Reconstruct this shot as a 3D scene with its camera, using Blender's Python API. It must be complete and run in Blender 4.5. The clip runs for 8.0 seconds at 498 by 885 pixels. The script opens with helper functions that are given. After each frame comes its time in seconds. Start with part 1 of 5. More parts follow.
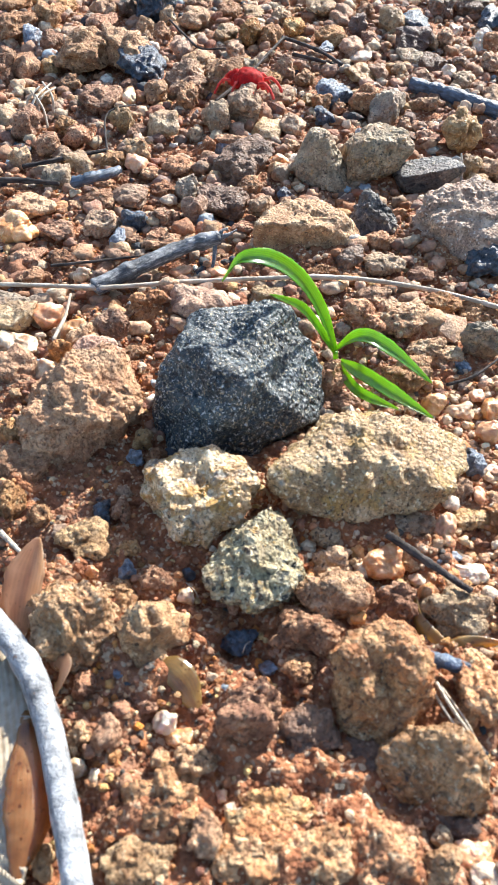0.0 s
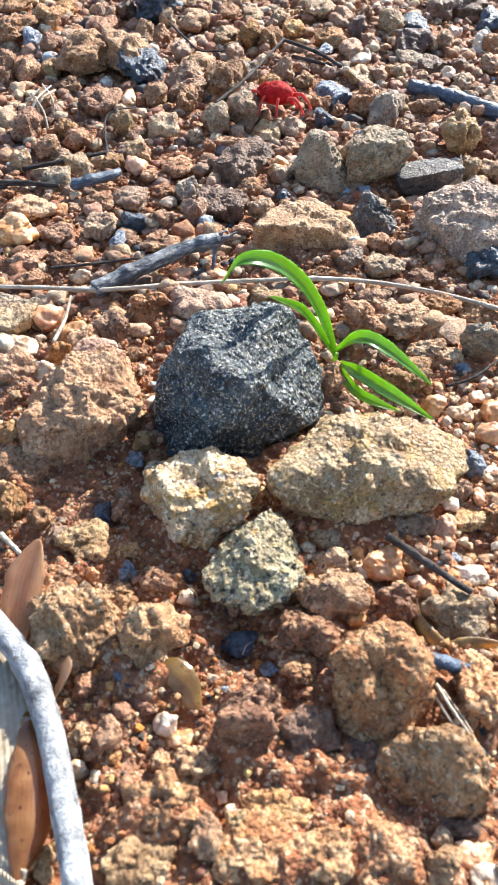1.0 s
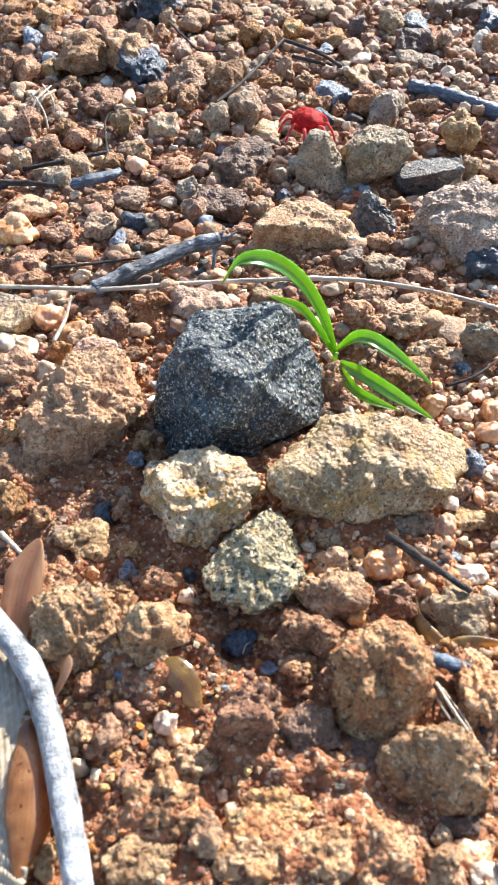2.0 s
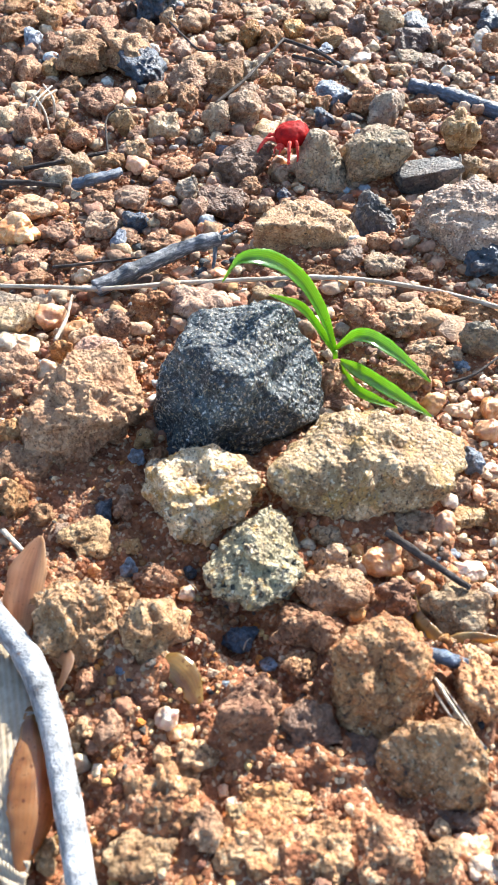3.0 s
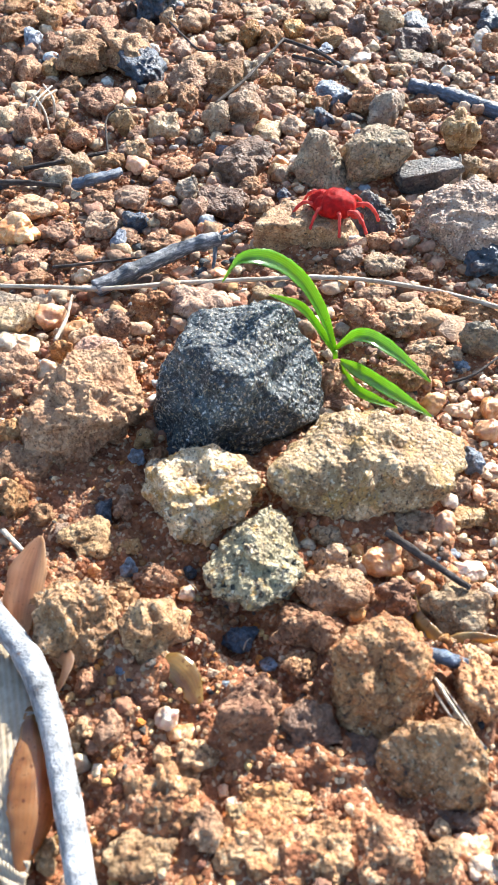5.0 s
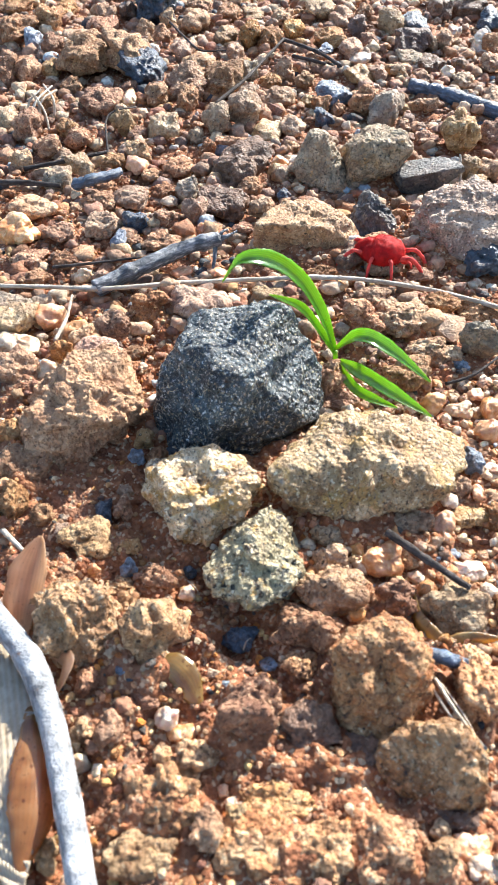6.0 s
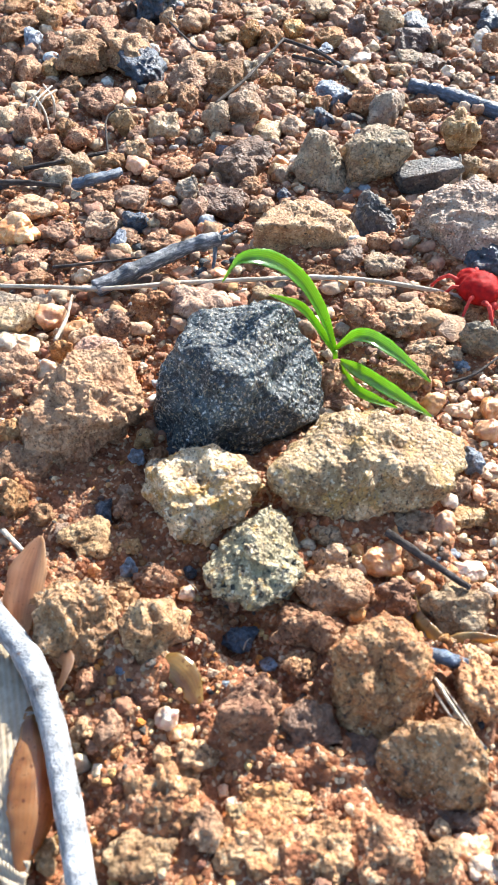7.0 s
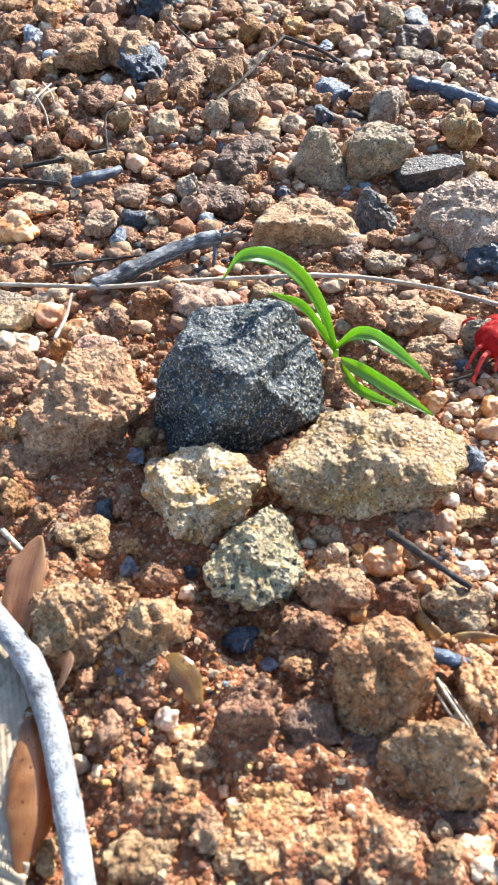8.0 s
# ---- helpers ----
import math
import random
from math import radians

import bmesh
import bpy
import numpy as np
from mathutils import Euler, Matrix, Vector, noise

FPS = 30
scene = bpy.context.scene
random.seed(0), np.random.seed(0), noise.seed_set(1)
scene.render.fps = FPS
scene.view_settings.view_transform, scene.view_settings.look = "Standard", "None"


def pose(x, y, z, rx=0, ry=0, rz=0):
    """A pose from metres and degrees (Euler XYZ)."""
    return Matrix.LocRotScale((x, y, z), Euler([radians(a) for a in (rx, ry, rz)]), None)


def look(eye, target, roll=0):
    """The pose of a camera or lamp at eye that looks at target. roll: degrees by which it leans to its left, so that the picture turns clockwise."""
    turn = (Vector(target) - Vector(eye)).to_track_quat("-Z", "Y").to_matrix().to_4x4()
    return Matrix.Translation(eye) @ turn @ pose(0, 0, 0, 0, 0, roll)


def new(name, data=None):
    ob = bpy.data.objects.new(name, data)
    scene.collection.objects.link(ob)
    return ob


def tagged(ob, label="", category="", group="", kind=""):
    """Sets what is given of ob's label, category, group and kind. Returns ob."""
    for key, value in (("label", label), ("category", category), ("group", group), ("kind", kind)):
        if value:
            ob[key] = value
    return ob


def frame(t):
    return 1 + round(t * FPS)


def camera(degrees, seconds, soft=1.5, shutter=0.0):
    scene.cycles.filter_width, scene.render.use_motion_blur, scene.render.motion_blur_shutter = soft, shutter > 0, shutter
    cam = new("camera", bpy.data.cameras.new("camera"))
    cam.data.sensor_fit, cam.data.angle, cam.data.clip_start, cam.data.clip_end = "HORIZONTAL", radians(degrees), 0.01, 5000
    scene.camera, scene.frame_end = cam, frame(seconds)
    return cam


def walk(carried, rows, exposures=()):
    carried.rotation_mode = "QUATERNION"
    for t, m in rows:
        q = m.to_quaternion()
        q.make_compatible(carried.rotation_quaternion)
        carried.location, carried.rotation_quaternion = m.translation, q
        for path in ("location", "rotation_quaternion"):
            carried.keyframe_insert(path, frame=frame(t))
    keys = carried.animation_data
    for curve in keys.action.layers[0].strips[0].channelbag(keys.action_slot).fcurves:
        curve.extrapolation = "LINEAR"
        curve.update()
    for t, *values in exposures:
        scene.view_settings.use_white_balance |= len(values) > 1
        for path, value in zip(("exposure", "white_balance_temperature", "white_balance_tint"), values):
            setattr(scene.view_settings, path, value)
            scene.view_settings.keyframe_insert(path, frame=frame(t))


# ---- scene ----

# the camera rests a hand's width over the ground and sways by a hair; shifts in mm and degrees
def eye_at(x=0.0, y=0.0, z=0.0, rx=0.0, ry=0.0, rz=0.0):
    return pose(x * 0.001, y * 0.001, 0.09 + z * 0.001, 45.329 + rx, ry, rz)


cam = camera(34.97, 8.0)
cam.data.dof.use_dof, cam.data.dof.focus_distance, cam.data.dof.aperture_fstop = True, 0.18, 125.0
REST, FAR_FOCUS, LAST = eye_at(), eye_at(0.142, -0.815, 0.374, -0.038, 0.132, 0.005), eye_at(0.227, -0.382, 0.094, -0.167, 0.222, -0.006)
CAMERA_ROWS = ((0, eye_at(-0.09, 0.11, -0.17, -0.103, -0.091, 0.036)), (0.4, REST), (1.7, REST), (2.7, FAR_FOCUS), (7.0, FAR_FOCUS), (7.4, LAST), (8, LAST))
EXPOSURES = tuple((t, e, 6150, 9) for t, e in ((0, 1.2), (1.7, 1.2), (2.8, 1.34), (7.0, 1.34), (7.5, 1.25), (8, 1.25)))

# ---- world, sun and exposure ----
SUN_FROM = Vector((0.70, 1.0, 0.80))
world = bpy.data.worlds.new("sky")
scene.world = world
world.use_nodes = True
sky = world.node_tree.nodes.new("ShaderNodeTexSky")
sky.sky_type, sky.sun_disc = "NISHITA", False
sky.sun_elevation = math.atan2(SUN_FROM.z, math.hypot(SUN_FROM.x, SUN_FROM.y))
sky.sun_rotation = math.atan2(SUN_FROM.x, SUN_FROM.y)
background = world.node_tree.nodes["Background"]
background.inputs["Strength"].default_value = 0.125
world.node_tree.links.new(sky.outputs[0], background.inputs["Color"])
sun = new("sun", bpy.data.lights.new("sun", "SUN"))
sun.data.energy, sun.data.angle, sun.data.color = 5.0, radians(0.55), (1.0, 0.94, 0.84)
sun.matrix_world = look(SUN_FROM, (0, 0, 0))

MM = 0.001


# ---- noise on arrays ----
def lattice(ix, iy, iz, seed):
    h = (ix * 374761393 + iy * 668265263 + iz * 1442695041 + seed * 974711) & 0xFFFFFFFF
    h = ((h ^ (h >> 13)) * 1274126177) & 0xFFFFFFFF
    h = ((h ^ (h >> 16)) * 2246822519) & 0xFFFFFFFF
    return ((h ^ (h >> 15)) & 0xFFFF) / 32767.5 - 1.0


def bumps(p, seed=0):
    """Smooth noise from -1 to 1 at the points p (n x 3)."""
    i = np.floor(p).astype(np.int64)
    f = p - i
    u = f * f * f * (f * (f * 6 - 15) + 10)
    total = np.zeros(len(p))
    for dx in (0, 1):
        wx = u[:, 0] if dx else 1 - u[:, 0]
        for dy in (0, 1):
            wy = u[:, 1] if dy else 1 - u[:, 1]
            for dz in (0, 1):
                wz = u[:, 2] if dz else 1 - u[:, 2]
                total += wx * wy * wz * lattice(i[:, 0] + dx, i[:, 1] + dy, i[:, 2] + dz, seed)
    return total


def layered(p, octaves, seed=0, gain=0.5):
    total, weight = np.zeros(len(p)), 1.0
    for k in range(octaves):
        total += weight * bumps(p * 2.03 ** k + 17.3 * k, seed + k)
        weight *= gain
    return total


def ridged(p, octaves, seed=0, gain=0.5):
    total, weight = np.zeros(len(p)), 1.0
    for k in range(octaves):
        total += weight * (1 - 2.6 * np.abs(bumps(p * 2.03 ** k + 9.1 * k, seed + k)))
        weight *= gain
    return total


def granules(p, seed=0):
    """Rounded grains packed against one another: 1 on their tops, 0 and less in the joints."""
    i = np.floor(p).astype(np.int64)
    best = np.full(len(p), 9.0)
    for dx in (-1, 0, 1):
        for dy in (-1, 0, 1):
            for dz in (-1, 0, 1):
                c = i + np.array([dx, dy, dz])
                q = [c[:, k] + 0.5 + 0.42 * lattice(c[:, 0], c[:, 1], c[:, 2], seed + 101 * k) - p[:, k] for k in range(3)]
                best = np.minimum(best, q[0] ** 2 + q[1] ** 2 + q[2] ** 2)
    return 1 - best / 0.55


# ---- meshes ----
def mesh_of(name, verts, faces, smooth=True):
    """A mesh from arrays of places (metres) and of triangles or quads."""
    verts, faces = np.asarray(verts, dtype=np.float32), np.asarray(faces, dtype=np.int32)
    me = bpy.data.meshes.new(name)
    n, k = faces.shape
    me.vertices.add(len(verts))
    me.vertices.foreach_set("co", verts.ravel())
    me.loops.add(n * k)
    me.loops.foreach_set("vertex_index", faces.ravel())
    me.polygons.add(n)
    me.polygons.foreach_set("loop_start", np.arange(0, n * k, k, dtype=np.int32))
    me.polygons.foreach_set("use_smooth", np.full(n, smooth))
    me.update(calc_edges=True)
    me.validate()
    return me


def ball(level):
    """Directions and triangles of an icosphere."""
    if level not in BALLS:
        bm = bmesh.new()
        bmesh.ops.create_icosphere(bm, subdivisions=level, radius=1.0)
        v = np.array([x.co[:] for x in bm.verts])
        f = np.array([[q.index for q in x.verts] for x in bm.faces])
        bm.free()
        BALLS[level] = (v / np.linalg.norm(v, axis=1)[:, None], f)
    return BALLS[level]


BALLS = {}


def thing(name, me, material, label, category, group="", kind="", parent=None):
    ob = new(name, me)
    if material and me:
        me.materials.append(material)
    ob.parent = parent
    return tagged(ob, label, category, group, kind)


def part(name, me, material, parent, label=""):
    return thing(name, me, material, label, "", parent=parent)


# ---- materials ----
class Nodes:
    """A short way to write a node material."""

    def __init__(self, name):
        self.m = bpy.data.materials.new(name)
        self.m.use_nodes = True
        self.t = self.m.node_tree
        self.bsdf = self.t.nodes["Principled BSDF"]
        self.out = self.t.nodes["Material Output"]
        self.coord = self.add("ShaderNodeTexCoord").outputs["Object"]
        self.random = self.add("ShaderNodeObjectInfo").outputs["Random"]

    def add(self, kind, **values):
        n = self.t.nodes.new(kind)
        for key, value in values.items():
            n.inputs[key].default_value = value
        return n

    def link(self, a, b):
        self.t.links.new(a, b)

    def noise(self, scale, detail=4.0, rough=0.55, offset=True, distort=0.0):
        """Noise whose blobs are about scale millimetres wide."""
        n = self.add("ShaderNodeTexNoise", Scale=1000.0 / scale, Detail=detail, Roughness=rough, Distortion=distort)
        n.noise_dimensions = "4D"
        self.link(self.coord, n.inputs["Vector"])
        if offset:
            w = self.add("ShaderNodeMath")
            w.operation = "MULTIPLY"
            w.inputs[1].default_value = 37.0
            self.link(self.random, w.inputs[0])
            self.link(w.outputs[0], n.inputs["W"])
        return n.outputs["Fac"]

    def cells(self, scale, feature="F1", out="Distance"):
        n = self.add("ShaderNodeTexVoronoi", Scale=1000.0 / scale)
        n.feature = feature
        self.link(self.coord, n.inputs["Vector"])
        return n.outputs[out]

    def ramp(self, fac, stops):
        n = self.add("ShaderNodeValToRGB")
        e = n.color_ramp.elements
        while len(e) < len(stops):
            e.new(0.5)
        for k, (at, c) in zip(e, stops):
            k.position = at
            k.color = (*c, 1) if len(c) == 3 else c
        self.link(fac, n.inputs["Fac"])
        return n.outputs["Color"]

    def step(self, fac, lo, hi):
        n = self.add("ShaderNodeMapRange")
        n.inputs["From Min"].default_value, n.inputs["From Max"].default_value = lo, hi
        self.link(fac, n.inputs["Value"])
        return n.outputs["Result"]

    def mix(self, fac, a, b, blend="MIX"):
        n = self.add("ShaderNodeMix")
        n.data_type, n.blend_type = "RGBA", blend
        for socket, value in ((n.inputs[0], fac), (n.inputs[6], a), (n.inputs[7], b)):
            if isinstance(value, (int, float)):
                socket.default_value = value
            elif isinstance(value, tuple):
                socket.default_value = (*value, 1)
            else:
                self.link(value, socket)
        return n.outputs[2]

    def math(self, op, a, b):
        n = self.add("ShaderNodeMath")
        n.operation = op
        for socket, value in ((n.inputs[0], a), (n.inputs[1], b)):
            if isinstance(value, (int, float)):
                socket.default_value = value
            else:
                self.link(value, socket)
        return n.outputs[0]

    def bump(self, *heights):
        """Relief from pairs of a height and its depth in millimetres."""
        normal = None
        for fac, depth in heights:
            n = self.add("ShaderNodeBump", Strength=1.0, Distance=depth * MM)
            self.link(fac, n.inputs["Height"])
            if normal:
                self.link(normal, n.inputs["Normal"])
            normal = n.outputs["Normal"]
        self.link(normal, self.bsdf.inputs["Normal"])

    def set(self, **values):
        for key, value in values.items():
            socket = self.bsdf.inputs[key.replace("_", " ")]
            if isinstance(value, (int, float)):
                socket.default_value = value
            elif isinstance(value, tuple):
                socket.default_value = (*value, 1)
            else:
                self.link(value, socket)


def jittered(n, colour, amount=0.35, source=None):
    """Each stone its own tint and lightness."""
    hsv = n.add("ShaderNodeHueSaturation")
    src = source or n.random
    n.link(colour, hsv.inputs["Color"])
    v = n.add("ShaderNodeMapRange")
    v.inputs["To Min"].default_value, v.inputs["To Max"].default_value = 1 - amount, 1 + amount
    n.link(src, v.inputs["Value"])
    n.link(v.outputs["Result"], hsv.inputs["Value"])
    second = n.math("FRACT", n.math("MULTIPLY", src, 7.31), 0.0)
    h = n.add("ShaderNodeMapRange")
    h.inputs["To Min"].default_value, h.inputs["To Max"].default_value = 0.493, 0.507
    n.link(second, h.inputs["Value"])
    n.link(h.outputs["Result"], hsv.inputs["Hue"])
    s = n.add("ShaderNodeMapRange")
    s.inputs["To Min"].default_value, s.inputs["To Max"].default_value = 0.86, 1.1
    third = n.math("FRACT", n.math("MULTIPLY", src, 13.7), 0.0)
    n.link(third, s.inputs["Value"])
    n.link(s.outputs["Result"], hsv.inputs["Saturation"])
    return hsv.outputs["Color"]


def stone_material(name, dark, mid, light, specks=(), size=3.0, grain=0.35, rough=0.75, relief=0.25, amount=0.25, gloss=0.4, dust=0.0, pits=0.0):
    """Mottled rock: three colours in blobs of size mm, specks of (colour, mm, share), relief in mm."""
    n = Nodes(name)
    big, fine = n.noise(size, 5.0, 0.6), n.noise(grain, 4.0, 0.6)
    both = n.math("ADD", n.math("MULTIPLY", big, 0.68), n.math("MULTIPLY", fine, 0.32))
    colour = n.ramp(both, [(0.36, dark), (0.5, mid), (0.64, light)])
    for c, mm, share in specks:
        mask = n.step(n.noise(mm, 3.0, 0.6), 0.765 - share, 0.835 - share)
        colour = n.mix(mask, colour, c)
    seam = n.math("ABSOLUTE", n.math("SUBTRACT", n.noise(1.7, 3.0, 0.55, distort=0.5), 0.5), 0.0)
    colour = n.mix(n.math("MULTIPLY", n.step(seam, 0.026, 0.0), 0.72), colour, dark)
    if dust:
        colour = n.mix(n.math("MULTIPLY", n.step(n.noise(size * 1.7, 4.0, 0.6), 0.45, 0.62), dust), colour, (0.36, 0.135, 0.055))
    if amount:
        colour = jittered(n, colour, amount)
    n.set(Base_Color=colour, Specular_IOR_Level=gloss)
    r = n.add("ShaderNodeMapRange")
    r.inputs["To Min"].default_value, r.inputs["To Max"].default_value = rough - 0.14, min(1.0, rough + 0.14)
    n.link(fine, r.inputs["Value"])
    n.link(r.outputs["Result"], n.bsdf.inputs["Roughness"])
    heights = [(n.noise(1.4, 5.0, 0.62), relief * 2.2), (n.step(seam, 0.0, 0.03), relief * 0.35), (fine, relief)]
    if pits:
        heights.append((n.cells(0.75), -pits))
        gleam = n.math("MULTIPLY", n.step(n.noise(0.8, 1.0, 0.5), 0.60, 0.66), 0.22)
        n.link(n.math("SUBTRACT", r.outputs["Result"], gleam), n.bsdf.inputs["Roughness"])
    n.bump(*heights)
    return n.m


def soil_material():
    n = Nodes("red_soil")
    n.random = n.add("ShaderNodeValue").outputs[0]
    wide, mid, fine = n.noise(22, 4.0, 0.6), n.noise(2.6, 5.0, 0.62), n.noise(0.5, 4.0, 0.6)
    colour = n.ramp(mid, [(0.3, (0.157, 0.0508, 0.0216)), (0.5, (0.314, 0.119, 0.0504)), (0.68, (0.49, 0.226, 0.102))])
    colour = n.mix(n.step(wide, 0.5, 0.66), colour, (0.294, 0.153, 0.09))
    colour = n.mix(n.step(n.noise(0.9, 2.0, 0.5), 0.62, 0.66), colour, (0.549, 0.373, 0.228))
    colour = n.mix(n.step(n.noise(1.3, 2.0, 0.5), 0.68, 0.72), colour, (0.127, 0.0847, 0.06))
    sand = n.add("ShaderNodeTexVoronoi", Scale=1000.0 / 0.55)
    n.link(n.coord, sand.inputs["Vector"])
    shade = n.add("ShaderNodeSeparateColor")
    n.link(sand.outputs["Color"], shade.inputs[0])
    colour = n.mix(n.math("MULTIPLY", n.step(shade.outputs[0], 0.86, 0.9), 0.75), colour, (0.608, 0.452, 0.288))
    colour = n.mix(n.math("MULTIPLY", n.step(shade.outputs[1], 0.7, 1.0), 0.5), colour, (0.196, 0.0678, 0.03))
    n.set(Base_Color=colour, Roughness=0.82, Specular_IOR_Level=0.35)
    n.bump((n.noise(1.6, 5.0, 0.65), 0.7), (sand.outputs["Distance"], -0.35), (fine, 0.22))
    return n.m


def gravel_material(name, stops, rough=0.7, gloss=0.4):
    """Loose bits: each island picks its own colour."""
    n = Nodes(name)
    island = n.add("ShaderNodeNewGeometry").outputs["Random Per Island"]
    n.random = n.add("ShaderNodeValue").outputs[0]
    ramp = n.add("ShaderNodeValToRGB")
    ramp.color_ramp.interpolation = "CONSTANT"
    e = ramp.color_ramp.elements
    while len(e) < len(stops):
        e.new(0.5)
    for k, (at, c) in zip(e, stops):
        k.position, k.color = at, (*c, 1)
    n.link(island, ramp.inputs["Fac"])
    fine = n.noise(0.5, 4.0, 0.6)
    tone = n.ramp(n.noise(1.6, 4.0, 0.6), [(0.3, (0.55, 0.5, 0.48)), (0.5, (1, 1, 1)), (0.7, (1.5, 1.45, 1.35))])
    colour = n.mix(1.0, ramp.outputs["Color"], tone, "MULTIPLY")
    colour = n.mix(n.math("MULTIPLY", n.step(n.noise(2.0, 3.0, 0.6), 0.52, 0.62), 0.5), colour, (0.34, 0.12, 0.05))
    colour = jittered(n, colour, 0.3, n.math("FRACT", n.math("MULTIPLY", island, 91.7), 0.0))
    n.set(Base_Color=colour, Roughness=rough, Specular_IOR_Level=gloss)
    n.bump((n.noise(1.1, 5.0, 0.68), 0.85), (fine, 0.25))
    return n.m


def bark_material(name, dark, mid, light, rough=0.6, along=8.0, specks=None, gloss=0.4):
    """Weathered wood, with its grain drawn out along the object's own x axis."""
    n = Nodes(name)
    stretch = n.add("ShaderNodeMapping")
    stretch.inputs["Scale"].default_value = (1 / along, 1, 1)
    uv = n.add("ShaderNodeTexCoord").outputs["UV"]
    n.link(uv, stretch.inputs["Vector"])
    plain = n.coord
    n.coord = stretch.outputs[0]
    grain = n.noise(0.6, 4.0, 0.6)
    n.coord = plain
    blot = n.noise(2.5, 4.0, 0.6)
    both = n.math("ADD", n.math("MULTIPLY", grain, 0.6), n.math("MULTIPLY", blot, 0.4))
    colour = n.ramp(both, [(0.36, dark), (0.5, mid), (0.62, light)])
    if specks:
        colour = n.mix(n.step(n.noise(0.7, 2.0, 0.5), 0.68, 0.72), colour, specks)
    n.set(Base_Color=colour, Roughness=rough, Specular_IOR_Level=gloss)
    n.bump((grain, 0.5), (n.noise(0.9, 5.0, 0.65), 0.5), (n.noise(0.3, 3.0, 0.6), 0.15))
    return n.m


def leaf_material(name, dark, mid, light, backlit, share, rough=0.4, vein=0.5, spots=None):
    """A blade that lets light through. The UV map's x runs across it, its y along it."""
    n = Nodes(name)
    uv = n.add("ShaderNodeTexCoord").outputs["UV"]
    split = n.add("ShaderNodeSeparateXYZ")
    n.link(uv, split.inputs[0])
    wave = n.math("SINE", n.math("MULTIPLY", split.outputs[0], 62.0), 0.0)
    lines = n.math("ADD", n.math("MULTIPLY", wave, 0.5), 0.5)
    blot = n.noise(2.2, 4.0, 0.6)
    colour = n.ramp(blot, [(0.35, dark), (0.52, mid), (0.68, light)])
    colour = n.mix(n.math("MULTIPLY", lines, vein * 0.35), colour, light)
    if spots:
        colour = n.mix(n.step(n.noise(0.55, 1.0, 0.5), 0.645, 0.675), colour, spots)
    n.set(Base_Color=colour, Roughness=rough, Specular_IOR_Level=0.9, Coat_Weight=0.6, Coat_Roughness=0.22)
    n.bump((lines, 0.05 * vein), (n.noise(0.6, 3.0, 0.6), 0.08))
    glow = n.add("ShaderNodeBsdfTranslucent")
    n.link(n.mix(n.math("MULTIPLY", lines, 0.8 * vein), backlit, colour), glow.inputs["Color"])
    mixer = n.add("ShaderNodeMixShader")
    mixer.inputs[0].default_value = share
    n.link(n.bsdf.outputs[0], mixer.inputs[1])
    n.link(glow.outputs[0], mixer.inputs[2])
    n.link(mixer.outputs[0], n.out.inputs["Surface"])
    return n.m


def velvet_material(name, dark, light, sheen=0.6):
    n = Nodes(name)
    colour = n.ramp(n.noise(1.2, 4.0, 0.6), [(0.35, dark), (0.65, light)])
    n.set(Base_Color=colour, Roughness=0.7, Specular_IOR_Level=0.25, Sheen_Weight=sheen, Sheen_Tint=(1.0, 0.10, 0.05), Sheen_Roughness=0.3)
    n.bump((n.noise(0.3, 3.0, 0.6), 0.07))
    return n.m


def chip_material(name, dark, light, rough):
    n = Nodes(name)
    colour = jittered(n, n.ramp(n.noise(1.6, 5.0, 0.65), [(0.38, dark), (0.62, light)]), 0.3)
    colour = n.mix(n.math("MULTIPLY", n.step(n.noise(2.4, 4.0, 0.6), 0.56, 0.66), 0.55), colour, (0.24, 0.115, 0.06))
    n.set(Base_Color=colour, Roughness=rough, Specular_IOR_Level=0.7)
    n.bump((n.noise(1.6, 6.0, 0.7), 1.0), (n.cells(0.8), -0.4), (n.noise(0.4, 3.0, 0.6), 0.25))
    return n.m


def pebble_material(name, dark, mid, light, rough=0.3):
    """Smooth quartz, cloudy, a little light under the surface."""
    n = Nodes(name)
    colour = n.ramp(n.noise(2.8, 5.0, 0.6, distort=0.6), [(0.34, dark), (0.5, mid), (0.64, light)])
    colour = n.mix(n.math("MULTIPLY", n.step(n.noise(1.6, 4.0, 0.6), 0.55, 0.66), 0.6), colour, (0.40, 0.15, 0.06))
    colour = jittered(n, colour, 0.18)
    n.set(Base_Color=colour, Roughness=rough, Specular_IOR_Level=0.55, Subsurface_Weight=0.25, Subsurface_Scale=0.0012)
    n.bsdf.inputs["Subsurface Radius"].default_value = (1.0, 0.55, 0.3)
    n.bump((n.noise(1.5, 5.0, 0.6), 0.45), (n.noise(0.4, 3.0, 0.6), 0.1))
    return n.m


